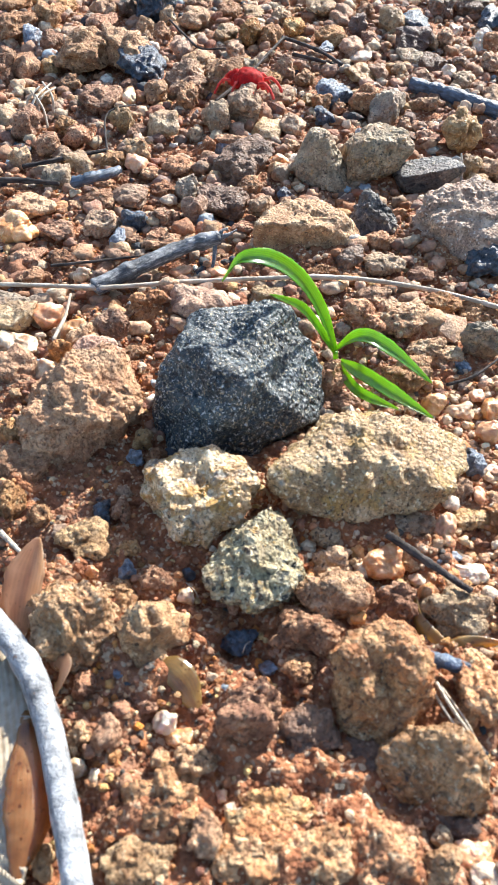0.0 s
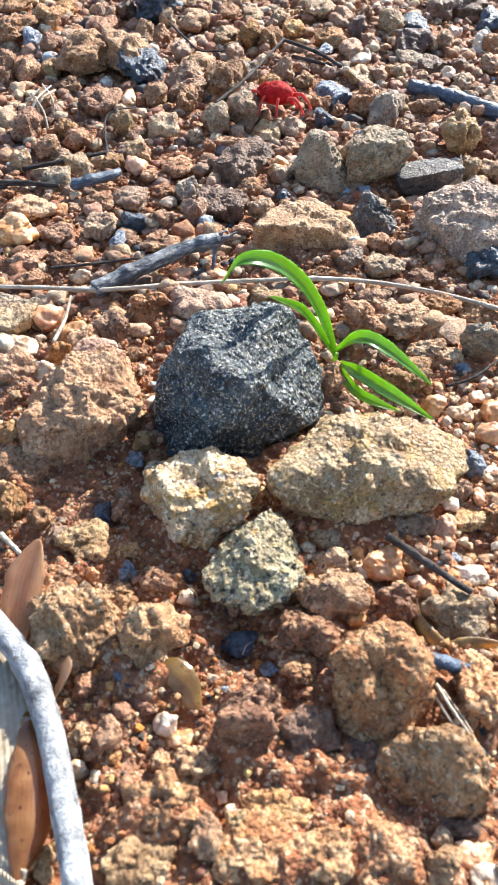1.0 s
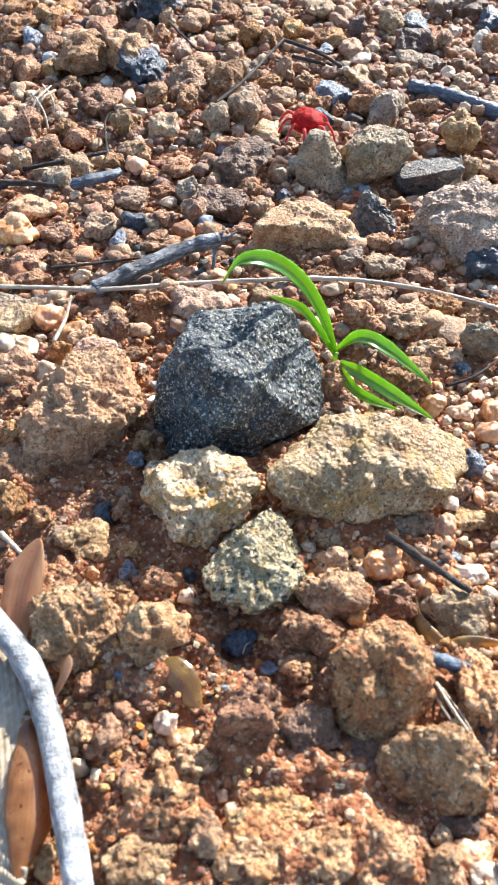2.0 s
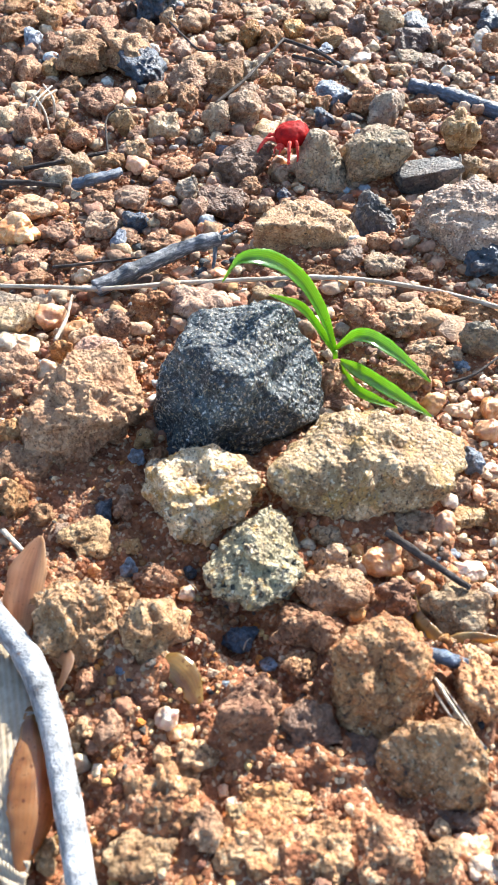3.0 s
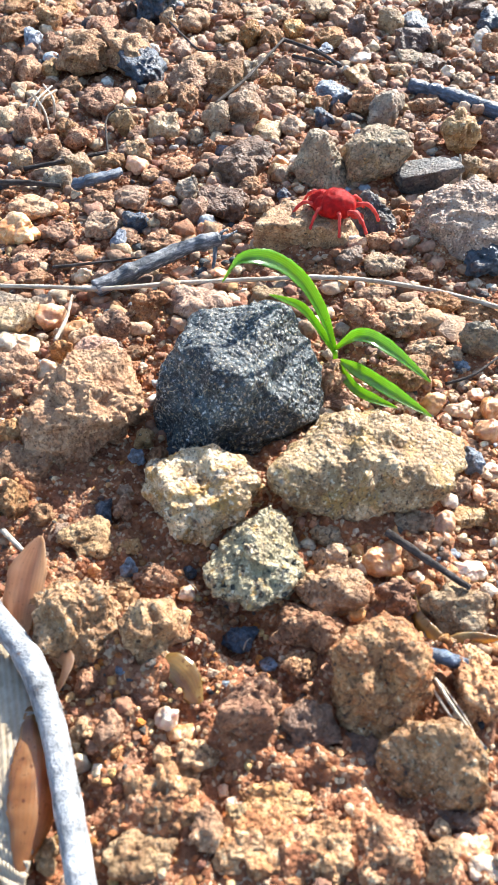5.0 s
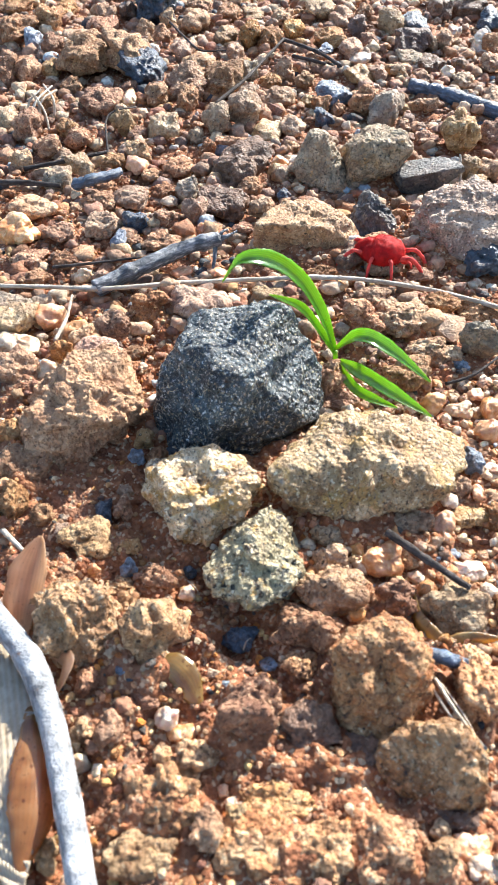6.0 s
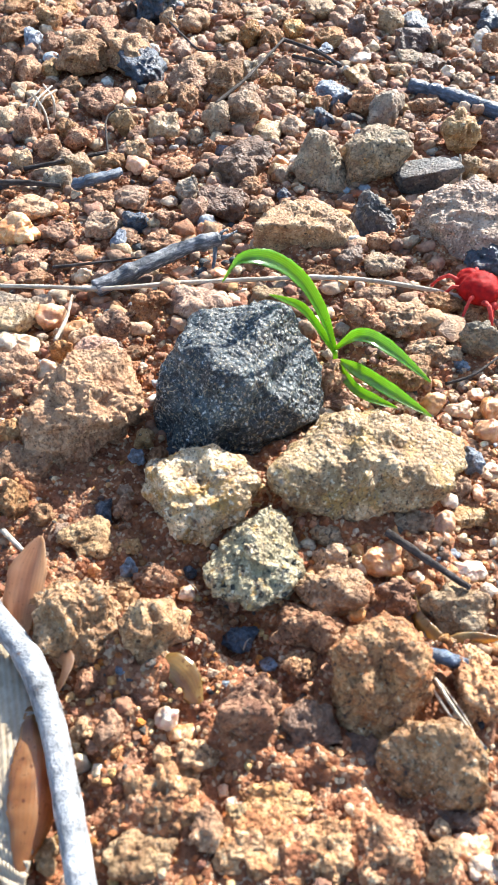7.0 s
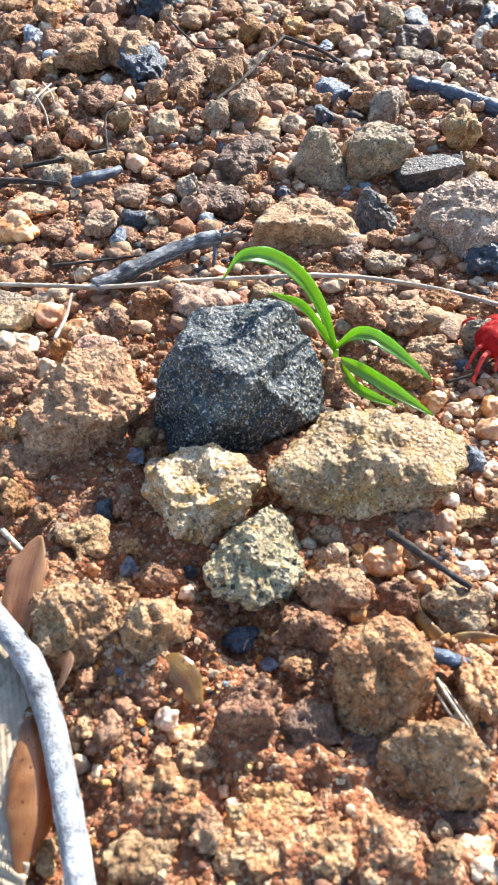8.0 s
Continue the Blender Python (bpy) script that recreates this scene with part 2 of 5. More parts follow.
SOIL = soil_material()
DARK = stone_material("dark_basalt", (0.010, 0.018, 0.024), (0.030, 0.050, 0.062), (0.10, 0.135, 0.145), [((0.50, 0.42, 0.27), 0.42, 0.205), ((0.56, 0.58, 0.57), 0.46, 0.2), ((0.006, 0.010, 0.014), 1.1, 0.22)], 4.5, 0.4, 0.48, 0.45, 0.0, 0.65, 0.0, 0.4)
TAN = stone_material("tan_granite", (0.27, 0.15, 0.065), (0.57, 0.378, 0.19), (0.82, 0.62, 0.37), [((0.56, 0.36, 0.13), 5.0, 0.22), ((0.33, 0.285, 0.22), 3.4, 0.15), ((0.11, 0.072, 0.038), 0.5, 0.20), ((0.84, 0.71, 0.48), 0.7, 0.19), ((0.25, 0.18, 0.11), 1.0, 0.175)], 4.5, 0.4, 0.6, 0.6, 0.0, 0.45, 0.14, 0.4)
CREAM = stone_material("cream_quartz", (0.37, 0.20, 0.085), (0.75, 0.52, 0.275), (0.92, 0.755, 0.51), [((0.54, 0.31, 0.09), 3.6, 0.23), ((0.25, 0.21, 0.175), 3.0, 0.18), ((0.92, 0.82, 0.62), 1.2, 0.2), ((0.16, 0.10, 0.055), 0.5, 0.18)], 3.4, 0.5, 0.4, 0.5, 0.0, 0.6, 0.15, 0.3)
SPECKLED = stone_material("speckled_granite", (0.156, 0.126, 0.0654), (0.512, 0.42, 0.237), (0.847, 0.735, 0.474), [((0.0334, 0.0368, 0.0286), 1.3, 0.24), ((0.557, 0.347, 0.106), 1.2, 0.18), ((0.89, 0.809, 0.563), 0.8, 0.18)], 2.6, 0.45, 0.5, 0.55, 0.0, 0.55, 0.15, 0.35)
KINDS = {
    "clod": ("soil_clod", stone_material("clod_earth", (0.223, 0.0885, 0.0377), (0.457, 0.227, 0.11), (0.668, 0.398, 0.212), [((0.735, 0.522, 0.298), 0.7, 0.17), ((0.133, 0.0591, 0.0298), 0.9, 0.17)], 3.2, 0.45, 0.75, 0.6, 0.22, 0.4, 0.0, 0.4), "crumbly red-brown clod of lateritic earth on the soil", "clod", 1.1),
    "smooth_clod": ("clay_stone", stone_material("baked_clay", (0.257, 0.124, 0.0668), (0.445, 0.253, 0.145), (0.594, 0.405, 0.256), [((0.148, 0.0843, 0.0556), 0.8, 0.15), ((0.633, 0.494, 0.334), 0.7, 0.14)], 4.5, 0.5, 0.65, 0.4, 0.2, 0.4, 0.0, 0.2), "rounded reddish-brown clay stone lying on soil", "stone", 0.75),
    "rust": ("rust_clod", stone_material("rust_earth", (0.31, 0.125, 0.048), (0.60, 0.31, 0.13), (0.80, 0.55, 0.30), [((0.735, 0.578, 0.342), 0.8, 0.18), ((0.157, 0.0625, 0.0296), 1.0, 0.17)], 3.0, 0.45, 0.75, 0.6, 0.15, 0.4, 0.0, 0.45), "rust-orange crumbly clod of earth in the soil", "clod", 1.5),
    "tan": ("tan_stone", stone_material("tan_rock", (0.25, 0.128, 0.0591), (0.51, 0.317, 0.159), (0.727, 0.516, 0.3), [((0.102, 0.0623, 0.0346), 0.8, 0.18), ((0.407, 0.322, 0.21), 1.8, 0.15), ((0.77, 0.602, 0.383), 0.6, 0.15)], 3.2, 0.45, 0.65, 0.55, 0.2, 0.45, 0.2, 0.3), "rough tan granite stone dusted with red earth", "stone", 0.95),
    "ochre": ("ochre_stone", stone_material("ochre_rock", (0.30, 0.165, 0.06), (0.54, 0.34, 0.15), (0.72, 0.54, 0.32), [((0.15, 0.085, 0.04), 0.8, 0.17)], 3.0, 0.45, 0.5, 0.45, 0.18, 0.5, 0.3, 0.2), "ochre-yellow weathered stone on red soil", "stone", 0.8),
    "grey": ("grey_stone", stone_material("grey_rock", (0.168, 0.129, 0.0838), (0.402, 0.305, 0.198), (0.674, 0.537, 0.364), [((0.0713, 0.0586, 0.043), 0.8, 0.18), ((0.544, 0.342, 0.161), 1.5, 0.16)], 3.0, 0.45, 0.6, 0.55, 0.18, 0.45, 0.3, 0.3), "grey-brown speckled granite stone on soil", "stone", 0.95),
    "amber": ("quartz_pebble", pebble_material("amber_quartz", (0.432, 0.174, 0.0702), (0.62, 0.332, 0.16), (0.771, 0.527, 0.335)), "smooth amber quartz pebble with cloudy surface", "pebble", 0.65),
    "pale": ("pale_pebble", pebble_material("pale_quartz", (0.372, 0.234, 0.136), (0.558, 0.405, 0.272), (0.707, 0.594, 0.459), 0.36), "pale cream quartz pebble on red soil", "pebble", 0.75),
    # both chips: blue reflected from the sky is painted into the rock colours
    "black": ("dark_chip", chip_material("black_rock", (0.016, 0.024, 0.036), (0.10, 0.14, 0.19), 0.38), "blackish angular rock chip, the sky's bluish reflection put into its colour", "rock chip", 1.2),
    "bluegrey": ("slate_chip", chip_material("slate_rock", (0.085, 0.11, 0.15), (0.34, 0.39, 0.46), 0.38), "grey glossy rock chip on the soil, the sky's blue reflection put into its colour", "rock chip", 1.0),
    "umber": ("umber_stone", stone_material("umber_rock", (0.0765, 0.0363, 0.0197), (0.18, 0.0904, 0.0492), (0.324, 0.181, 0.105), [((0.378, 0.258, 0.164), 1.0, 0.15)], 3.0, 0.45, 0.55, 0.5, 0.18, 0.5, 0.0, 0.3), "dark umber-brown stone on red gravel", "stone", 0.85),
}
GRAVEL = gravel_material("gravel_mix", [(0.0, (0.392, 0.203, 0.111)), (0.24, (0.294, 0.13, 0.0654)), (0.42, (0.469, 0.296, 0.177)), (0.58, (0.52, 0.385, 0.25)), (0.70, (0.62, 0.475, 0.31)), (0.78, (0.225, 0.142, 0.0982)), (0.90, (0.66, 0.60, 0.49)), (0.925, (0.567, 0.333, 0.144)), (0.955, (0.055, 0.0655, 0.0763)), (0.985, (0.34, 0.404, 0.447))])
QUARTZ = gravel_material("quartz_mix", [(0.0, (0.66, 0.40, 0.20)), (0.3, (0.74, 0.55, 0.36)), (0.5, (0.60, 0.30, 0.12)), (0.68, (0.78, 0.64, 0.46)), (0.82, (0.50, 0.24, 0.11)), (0.97, (0.36, 0.38, 0.41))], 0.35, 0.55)
GRIT = gravel_material("grit_mix", [(0.0, (0.378, 0.155, 0.0608)), (0.35, (0.483, 0.25, 0.111)), (0.6, (0.252, 0.0934, 0.0374)), (0.74, (0.63, 0.448, 0.211)), (0.83, (0.64, 0.49, 0.30)), (0.90, (0.608, 0.275, 0.0938)), (0.96, (0.107, 0.0937, 0.078))])
BARK = bark_material("silver_bark", (0.095, 0.098, 0.105), (0.34, 0.345, 0.35), (0.66, 0.66, 0.655), 0.5, 4.0, (0.24, 0.13, 0.075))
TWIG = bark_material("dark_twig_bark", (0.018, 0.014, 0.012), (0.055, 0.045, 0.04), (0.12, 0.10, 0.09), 0.8, 8.0, None, 0.2)
ASH = bark_material("ash_grey_bark", (0.018, 0.02, 0.024), (0.10, 0.108, 0.12), (0.42, 0.42, 0.42), 0.42, 5.0)
# black char; the sky's blue reflection is painted into its three colours
CHAR = bark_material("charred_bark", (0.012, 0.018, 0.028), (0.042, 0.068, 0.108), (0.115, 0.17, 0.25), 0.34, 4.0, None, 0.8)
STRAW = bark_material("straw_skin", (0.30, 0.24, 0.17), (0.52, 0.44, 0.34), (0.72, 0.66, 0.55), 0.45, 14.0)
GREEN = leaf_material("green_blade", (0.016, 0.11, 0.03), (0.055, 0.24, 0.03), (0.14, 0.40, 0.04), (0.62, 0.95, 0.03), 0.56, 0.28, 0.5, (0.015, 0.05, 0.015))
DRY = leaf_material("dry_leaf_skin", (0.32, 0.20, 0.12), (0.50, 0.35, 0.24), (0.68, 0.53, 0.40), (0.90, 0.68, 0.48), 0.72, 0.36, 0.3, (0.2, 0.11, 0.07))
AMBER = leaf_material("amber_leaf_skin", (0.20, 0.09, 0.03), (0.38, 0.20, 0.075), (0.56, 0.34, 0.15), (0.85, 0.45, 0.12), 0.6, 0.3, 0.2, (0.07, 0.035, 0.02))
OLIVE = leaf_material("olive_leaf_skin", (0.12, 0.085, 0.03), (0.30, 0.22, 0.075), (0.50, 0.38, 0.15), (0.85, 0.50, 0.10), 0.5, 0.3, 0.3, (0.04, 0.025, 0.015))
SLATE = stone_material("slate_rock_dull", (0.045, 0.043, 0.042), (0.135, 0.122, 0.108), (0.32, 0.285, 0.24), [((0.42, 0.34, 0.24), 1.2, 0.17), ((0.02, 0.022, 0.026), 0.9, 0.2)], 3.4, 0.45, 0.5, 0.5, 0.0, 0.5, 0.1, 0.3)
HUSK = leaf_material("husk_skin", (0.40, 0.29, 0.17), (0.60, 0.47, 0.31), (0.74, 0.64, 0.48), (0.70, 0.52, 0.30), 0.3, 0.5, 1.2)
RED = velvet_material("scarlet_velvet", (0.28, 0.002, 0.003), (0.56, 0.008, 0.006), 0.55)
PINK = velvet_material("pale_red_skin", (0.48, 0.02, 0.018), (0.74, 0.10, 0.075), 0.5)


# ---- the ground ----
# soil banked up under the large stones: x, y, radius, height in millimetres
MOUNDS = ((-7, 26, 11, 1.0), (9, 25, 9, 1.0), (17, 81, 12, 3.6), (-7, 75, 7, 2.4), (-2, 96, 12, 2.5), (1, 64, 6, 2.2), (16, 47, 6, 2.0), (21, 37, 6, 1.8), (-22.5, 54.5, 5, 1.8), (-27, 93.5, 9, 2.2), (45, 155, 13, 3.2), (13, 149, 10, 2.6), (30, 187, 9, 2.0))


EARTH = []  # soil heaped against the clods lying in front: x, y, radius, height in millimetres


def ground_height(x, y):
    """Height of the soil in millimetres at x, y in millimetres."""
    p = np.stack([np.ravel(x), np.ravel(y), np.zeros(np.size(x))], axis=1).astype(float)
    near = 1 / (1 + (np.hypot(p[:, 0], p[:, 1] - 150) / 420) ** 4)
    low = 0.9 * layered(p / 26.0, 2, 5)
    lumps = 1.0 * layered(p / 5.2, 3, 11) + 0.3 * ridged(p / 3.1, 2, 23)
    crumbs = 0.22 * layered(p / 1.25, 2, 31) + 0.66 * granules(p / 3.2 + 0.25 * bumps(p / 2.0, 3)[:, None], 37) + 0.5 * granules(p / 1.5, 38) + 0.2 * granules(p / 0.85, 39)
    far = 14.0 * layered(p / 900.0, 3, 41) * (1 - near)
    bank = sum(h / (1 + (np.hypot(p[:, 0] - a, p[:, 1] - b) / r) ** 6) for a, b, r, h in MOUNDS)
    heap = np.zeros(len(p))
    for a, b, r, h in EARTH:
        close = np.flatnonzero((np.abs(p[:, 0] - a) < 3 * r) & (np.abs(p[:, 1] - b) < 3 * r))
        q = p[close]
        rise = h * (1 + 0.35 * bumps(q / 2.6, 45)) / (1 + (np.hypot(q[:, 0] - a, q[:, 1] - b) / r) ** 4) - 0.012 * h
        heap[close] = np.maximum(heap[close], rise)
    return low + lumps * near + crumbs * near + far + bank + heap - 0.7


def spread(inner, outer, step, grow):
    """Even steps out to inner, then longer and longer ones to outer."""
    a, s, x = [], step, inner
    while x < outer:
        s *= grow
        x += s
        a.append(x)
    return a


def build_ground():
    edge = spread(112, 250000, 0.55, 1.32)
    wing = list(np.arange(50.9, 112.1, 0.95))
    xs = np.array([-e for e in reversed(edge)] + [-e for e in reversed(wing)] + list(np.arange(-50, 50.1, 0.4)) + wing + edge)
    ys = np.array([24 - (e - 112) for e in reversed(edge)] + list(np.arange(24, 120, 0.36)) + list(np.arange(120, 345, 0.95)) + [345 + e - 112 for e in edge])
    gx, gy = np.meshgrid(xs, ys)
    z = ground_height(gx, gy)
    verts = np.stack([gx.ravel(), gy.ravel(), z], axis=1) * MM
    w, h = len(xs), len(ys)
    i = (np.arange(h - 1)[:, None] * w + np.arange(w - 1)[None, :]).ravel()
    faces = np.stack([i, i + 1, i + w + 1, i + w], axis=1)
    thing("ground", mesh_of("ground", verts, faces), SOIL, "dry red lateritic soil strewn with gravel and grit", "ground", kind="structure")


TAKEN = []  # footprints of the stones: x, y, radius in millimetres


# ---- stones ----
def facets(dirs, normals, reach, k):
    """How far a rock with these soft facets reaches in each direction."""
    q = np.maximum(dirs @ normals.T, 0) / reach
    return (q ** k).sum(axis=1) ** (-1.0 / k)


def lobes(dirs, rng, count, low=0.42, high=0.66):
    """How far a knobbly clod of grown-together lumps reaches in each direction."""
    best = np.zeros(len(dirs))
    for _ in range(count):
        c = rng.normal(size=3)
        c *= rng.uniform(0.35, 0.62) / np.linalg.norm(c)
        r = rng.uniform(low, high)
        along = dirs @ c
        inside = r * r - c @ c + along ** 2
        hit = np.where((inside > 0) & ((along > 0) | (c @ c < r * r)), along + np.sqrt(np.maximum(inside, 0)), 0)
        best = np.maximum(best, hit)
    return best


def roughen(v, size, seed, lump, rough, crumb=0.0):
    """Pushes the points v (mm) in and out along their way from the middle: swellings, ridges, crumbs and grain."""
    out = v / (np.linalg.norm(v, axis=1)[:, None] + 1e-6)
    warp = np.stack([bumps(v / (0.5 * size) + 3.7, seed + k) for k in (61, 62, 63)], axis=1)
    q = v + 0.10 * size * warp
    move = lump * 0.10 * size * layered(q / (0.45 * size), 3, seed)
    move += rough * 0.034 * size * ridged(q / (0.26 * size), 3, seed + 50)
    move += rough * 0.20 * layered(v / 1.1, 3, seed + 90, 0.6)
    if crumb:
        move += crumb * (0.062 * size * granules(q / (0.34 * size), seed + 7) + 0.03 * size * granules(q / (0.15 * size), seed + 9) + 0.2 * granules(v / 0.9 + 0.3 * warp, seed + 8))
    return v + out * move[:, None]


def stone(kind, x, y, w, d, h, seed, level, sink=0.12):
    """A loose stone: place and size in millimetres."""
    name, material, label, category, rough = KINDS[kind]
    rng = np.random.default_rng(seed)
    dirs, tris = ball(level)
    count = rng.integers(9, 15)
    normals = rng.normal(size=(count, 3))
    normals /= np.linalg.norm(normals, axis=1)[:, None]
    reach = rng.uniform(0.72, 1.05, count)
    normals = np.vstack([normals, np.eye(3), -np.eye(3)])
    reach = np.concatenate([reach, np.full(6, 1.12)])
    out = facets(dirs, normals, reach, 14 if rough > 0.7 else 6)
    if kind in ("clod", "rust", "smooth_clod", "tan"):
        out = np.maximum(0.74 * out, lobes(dirs, rng, 7))
    v = dirs * out[:, None]
    lo, hi = v.min(axis=0), v.max(axis=0)
    v = (v - (lo + hi) / 2) / (hi - lo) * np.array([w, d, h])
    v = roughen(v, (w * d * h) ** (1 / 3), seed * 3, 0.6 + 0.7 * rough, rough, 1.3 * max(0.0, rough - 0.4))
    lo, hi = v.min(axis=0), v.max(axis=0)
    v = (v - (lo + hi) / 2) / (hi - lo) * np.array([w, d, h]) * 1.04
    v[:, 2] -= v[:, 2].min()
    ob = thing(name, mesh_of(name, v * MM, tris), material, label, category, "stones strewn over the soil")
    base = float(ground_height(np.array([x]), np.array([y]))[0])
    ob.location = (x * MM, y * MM, (base * 0.5 - sink * h) * MM)
    TAKEN.append((x, y, 0.46 * (w + d) / 2))
    if y < 125 and w > 3.6 and kind in ("clod", "rust", "smooth_clod", "tan", "umber"):
        EARTH.append((x, y - 0.1 * d, 0.34 * (w + d), 0.36 * h))
    return ob


def shaped_stone(name, material, label, x, y, z, look_down, turn, outline, depth, fronts, seed, level=6, hard=12, lump=0.7, rough=0.9, crumb=0.5, category="stone"):
    """A large stone. Its outline's facets (degrees, mm) stand square to a way that looks down by look_down degrees; fronts are facets
    (bearing, slope, mm) that face it or the sky; depth is its half thickness along that way."""
    e = radians(look_down)
    right, up, toward = np.array([1, 0, 0]), np.array([0, math.sin(e), math.cos(e)]), np.array([0, -math.cos(e), math.sin(e)])
    normals = [math.cos(radians(a)) * right + math.sin(radians(a)) * up for a, _ in outline]
    reach = [0.95 * r for _, r in outline]
    rng = np.random.default_rng(seed)
    for a, slope, r in fronts:
        s = radians(slope)
        normals.append(math.cos(s) * (math.cos(radians(a)) * right + math.sin(radians(a)) * up) + math.sin(s) * toward)
        reach.append(r)
    normals += [toward, -toward]
    reach += [depth * 0.8, depth]
    for _ in range(4):
        a, s = rng.uniform(0, 2 * math.pi), rng.uniform(-0.9, 0.5)
        normals.append(math.cos(s) * (math.cos(a) * right + math.sin(a) * up) + math.sin(s) * toward)
        reach.append(depth * rng.uniform(1.15, 1.4))
    dirs, tris = ball(level)
    v = dirs * facets(dirs, np.array(normals), np.array(reach), hard)[:, None]
    v = roughen(v, 1.2 * depth, seed * 3, lump, rough, crumb)
    ob = thing(name, mesh_of(name, v * MM, tris), material, label, category, "large stones of the place")
    ob.matrix_world = pose(x * MM, y * MM, z * MM, 0, 0, turn)
    TAKEN.append((x, y, float(np.abs(v[:, 0]).max() + np.abs(v[:, 1]).max()) * 0.37))
    return ob


def dark_stone(*a):
    return shaped_stone("dark_stone", DARK, "blackish coarse basalt stone with glittering pale specks", *a, level=7, hard=22, lump=0.45, rough=0.75, crumb=0.4)


def granite_stone(*a):
    return shaped_stone("granite_stone", TAN, "broad tan granite stone with pitted grainy face", *a, level=7, hard=14, lump=0.75, rough=0.9, crumb=0.45)


def cream_stone(*a):
    return shaped_stone("quartz_stone", CREAM, "cream and ochre quartz stone with grey hollows", *a, level=7, hard=12, lump=1.1, rough=1.1, crumb=0.5)


def speckled_stone(*a):
    return shaped_stone("speckled_stone", SPECKLED, "pale granite stone with black speckles, pointed top", *a, level=7, hard=14, lump=0.9, rough=1.1)


def red_clod(*a):
    return shaped_stone("earth_clod", SALMON, "large crumbly reddish-brown clod beside the black stone", *a, level=7, hard=12, lump=1.5, rough=1.4, crumb=1.0, category="clod")


def block_stone(*a):
    return shaped_stone("block_stone", RUSTY, "blocky tan-brown stone with one sheer side", *a, level=6, hard=14, lump=0.7, rough=1.0)


def grey_boulder(*a):
    return shaped_stone("domed_stone", SPECKLED_DULL, "domed grey and tan mottled stone on red soil", *a, level=6, hard=10, lump=0.6, rough=0.9)


def olive_stone(*a):
    return shaped_stone("lumpy_stone", SPECKLED_DULL, "lumpy olive-tan stone beside the grey stick", *a, level=6, hard=8, lump=1.2, rough=1.3)


def flat_tan_stone(*a):
    return shaped_stone("flat_stone", KINDS["tan"][1], "flat-topped tan stone half sunk in soil", *a, level=6, hard=20, lump=0.55, rough=0.9, crumb=0.35)


def pale_granite(*a):
    return shaped_stone("pink_granite", PINK_ROCK, "pinkish-grey coarse granite stone in the gravel", *a, level=6, hard=10, lump=0.9, rough=1.2)


def grey_lump(*a):
    return shaped_stone("knobbly_stone", KINDS["grey"][1], "knobbly grey-tan stone in the gravel", *a, level=6, hard=12, lump=0.7, rough=1.0, crumb=0.4)


def upright_stone(*a):
    return shaped_stone("upright_stone", KINDS["grey"][1], "upright wedge of grey-tan stone in gravel", *a, level=6, hard=30, lump=0.4, rough=0.8, crumb=0.3)


def pointed_stone(*a):
    return shaped_stone("pointed_stone", SLATE, "dark blue-grey pointed stone sunk in gravel", *a, level=6, hard=18, lump=0.7, rough=1.3, crumb=0.8)


def slate_slab(*a):
    return shaped_stone("slate_slab", SLATE, "flat dark slab of stone tilted on the gravel", *a, level=6, hard=40, lump=0.2, rough=0.6, crumb=0.2)


SPECKLED_DULL = stone_material("olive_granite", (0.24, 0.13, 0.057), (0.56, 0.34, 0.165), (0.81, 0.585, 0.345), [((0.07, 0.052, 0.04), 1.8, 0.17), ((0.10, 0.068, 0.038), 0.6, 0.2), ((0.40, 0.31, 0.19), 1.6, 0.15), ((0.82, 0.67, 0.44), 0.6, 0.18)], 3.0, 0.4, 0.6, 0.65, 0.1, 0.5, 0.2, 0.45)
SALMON = stone_material("salmon_earth", (0.286, 0.129, 0.0628), (0.551, 0.311, 0.166), (0.727, 0.461, 0.268), [((0.772, 0.536, 0.323), 0.7, 0.17), ((0.176, 0.0803, 0.0416), 0.9, 0.15)], 4.0, 0.45, 0.7, 0.55, 0.0, 0.4, 0.0, 0.35)
RUSTY = stone_material("rusty_granite", (0.23, 0.085, 0.033), (0.52, 0.255, 0.10), (0.73, 0.46, 0.22), [((0.075, 0.048, 0.032), 0.7, 0.18), ((0.52, 0.21, 0.07), 2.0, 0.22), ((0.74, 0.55, 0.32), 0.6, 0.17)], 3.6, 0.4, 0.65, 0.6, 0.0, 0.45, 0.25, 0.45)
PINK_ROCK = stone_material("pink_granite_rock", (0.31, 0.175, 0.115), (0.62, 0.395, 0.265), (0.86, 0.62, 0.435), [((0.10, 0.07, 0.05), 0.6, 0.18), ((0.45, 0.34, 0.25), 1.6, 0.16), ((0.87, 0.75, 0.62), 0.8, 0.18)], 3.4, 0.5, 0.6, 0.65, 0.1, 0.45, 0.2, 0.4)

# large stones in the middle of the place
dark_stone(-1.9, 96.9, 8.0, 40, 1, [(174, 13.3), (149, 10.5), (111, 11.9), (97, 12.1), (64, 14.0), (27, 13.4), (9, 13.7), (-19, 14.0), (-59, 12.0), (-93, 12.8), (-126, 15.3)], 15, [(12, 40, 8.8), (195, 42, 10.6), (-85, 38, 11.5), (100, 42, 10.0), (-35, 48, 10.2)], 1)
granite_stone(17.5, 80.3, 4.7, 46, 0, [(147, 12.9), (122, 9.5), (88, 8.4), (40, 14.1), (-20, 13.6), (-52, 9.5), (-79, 7.7), (-103, 9.1), (-145, 13.1)], 13, [(88, 50, 5.8), (60, 40, 7), (-92, 84, 7.4)], 2)
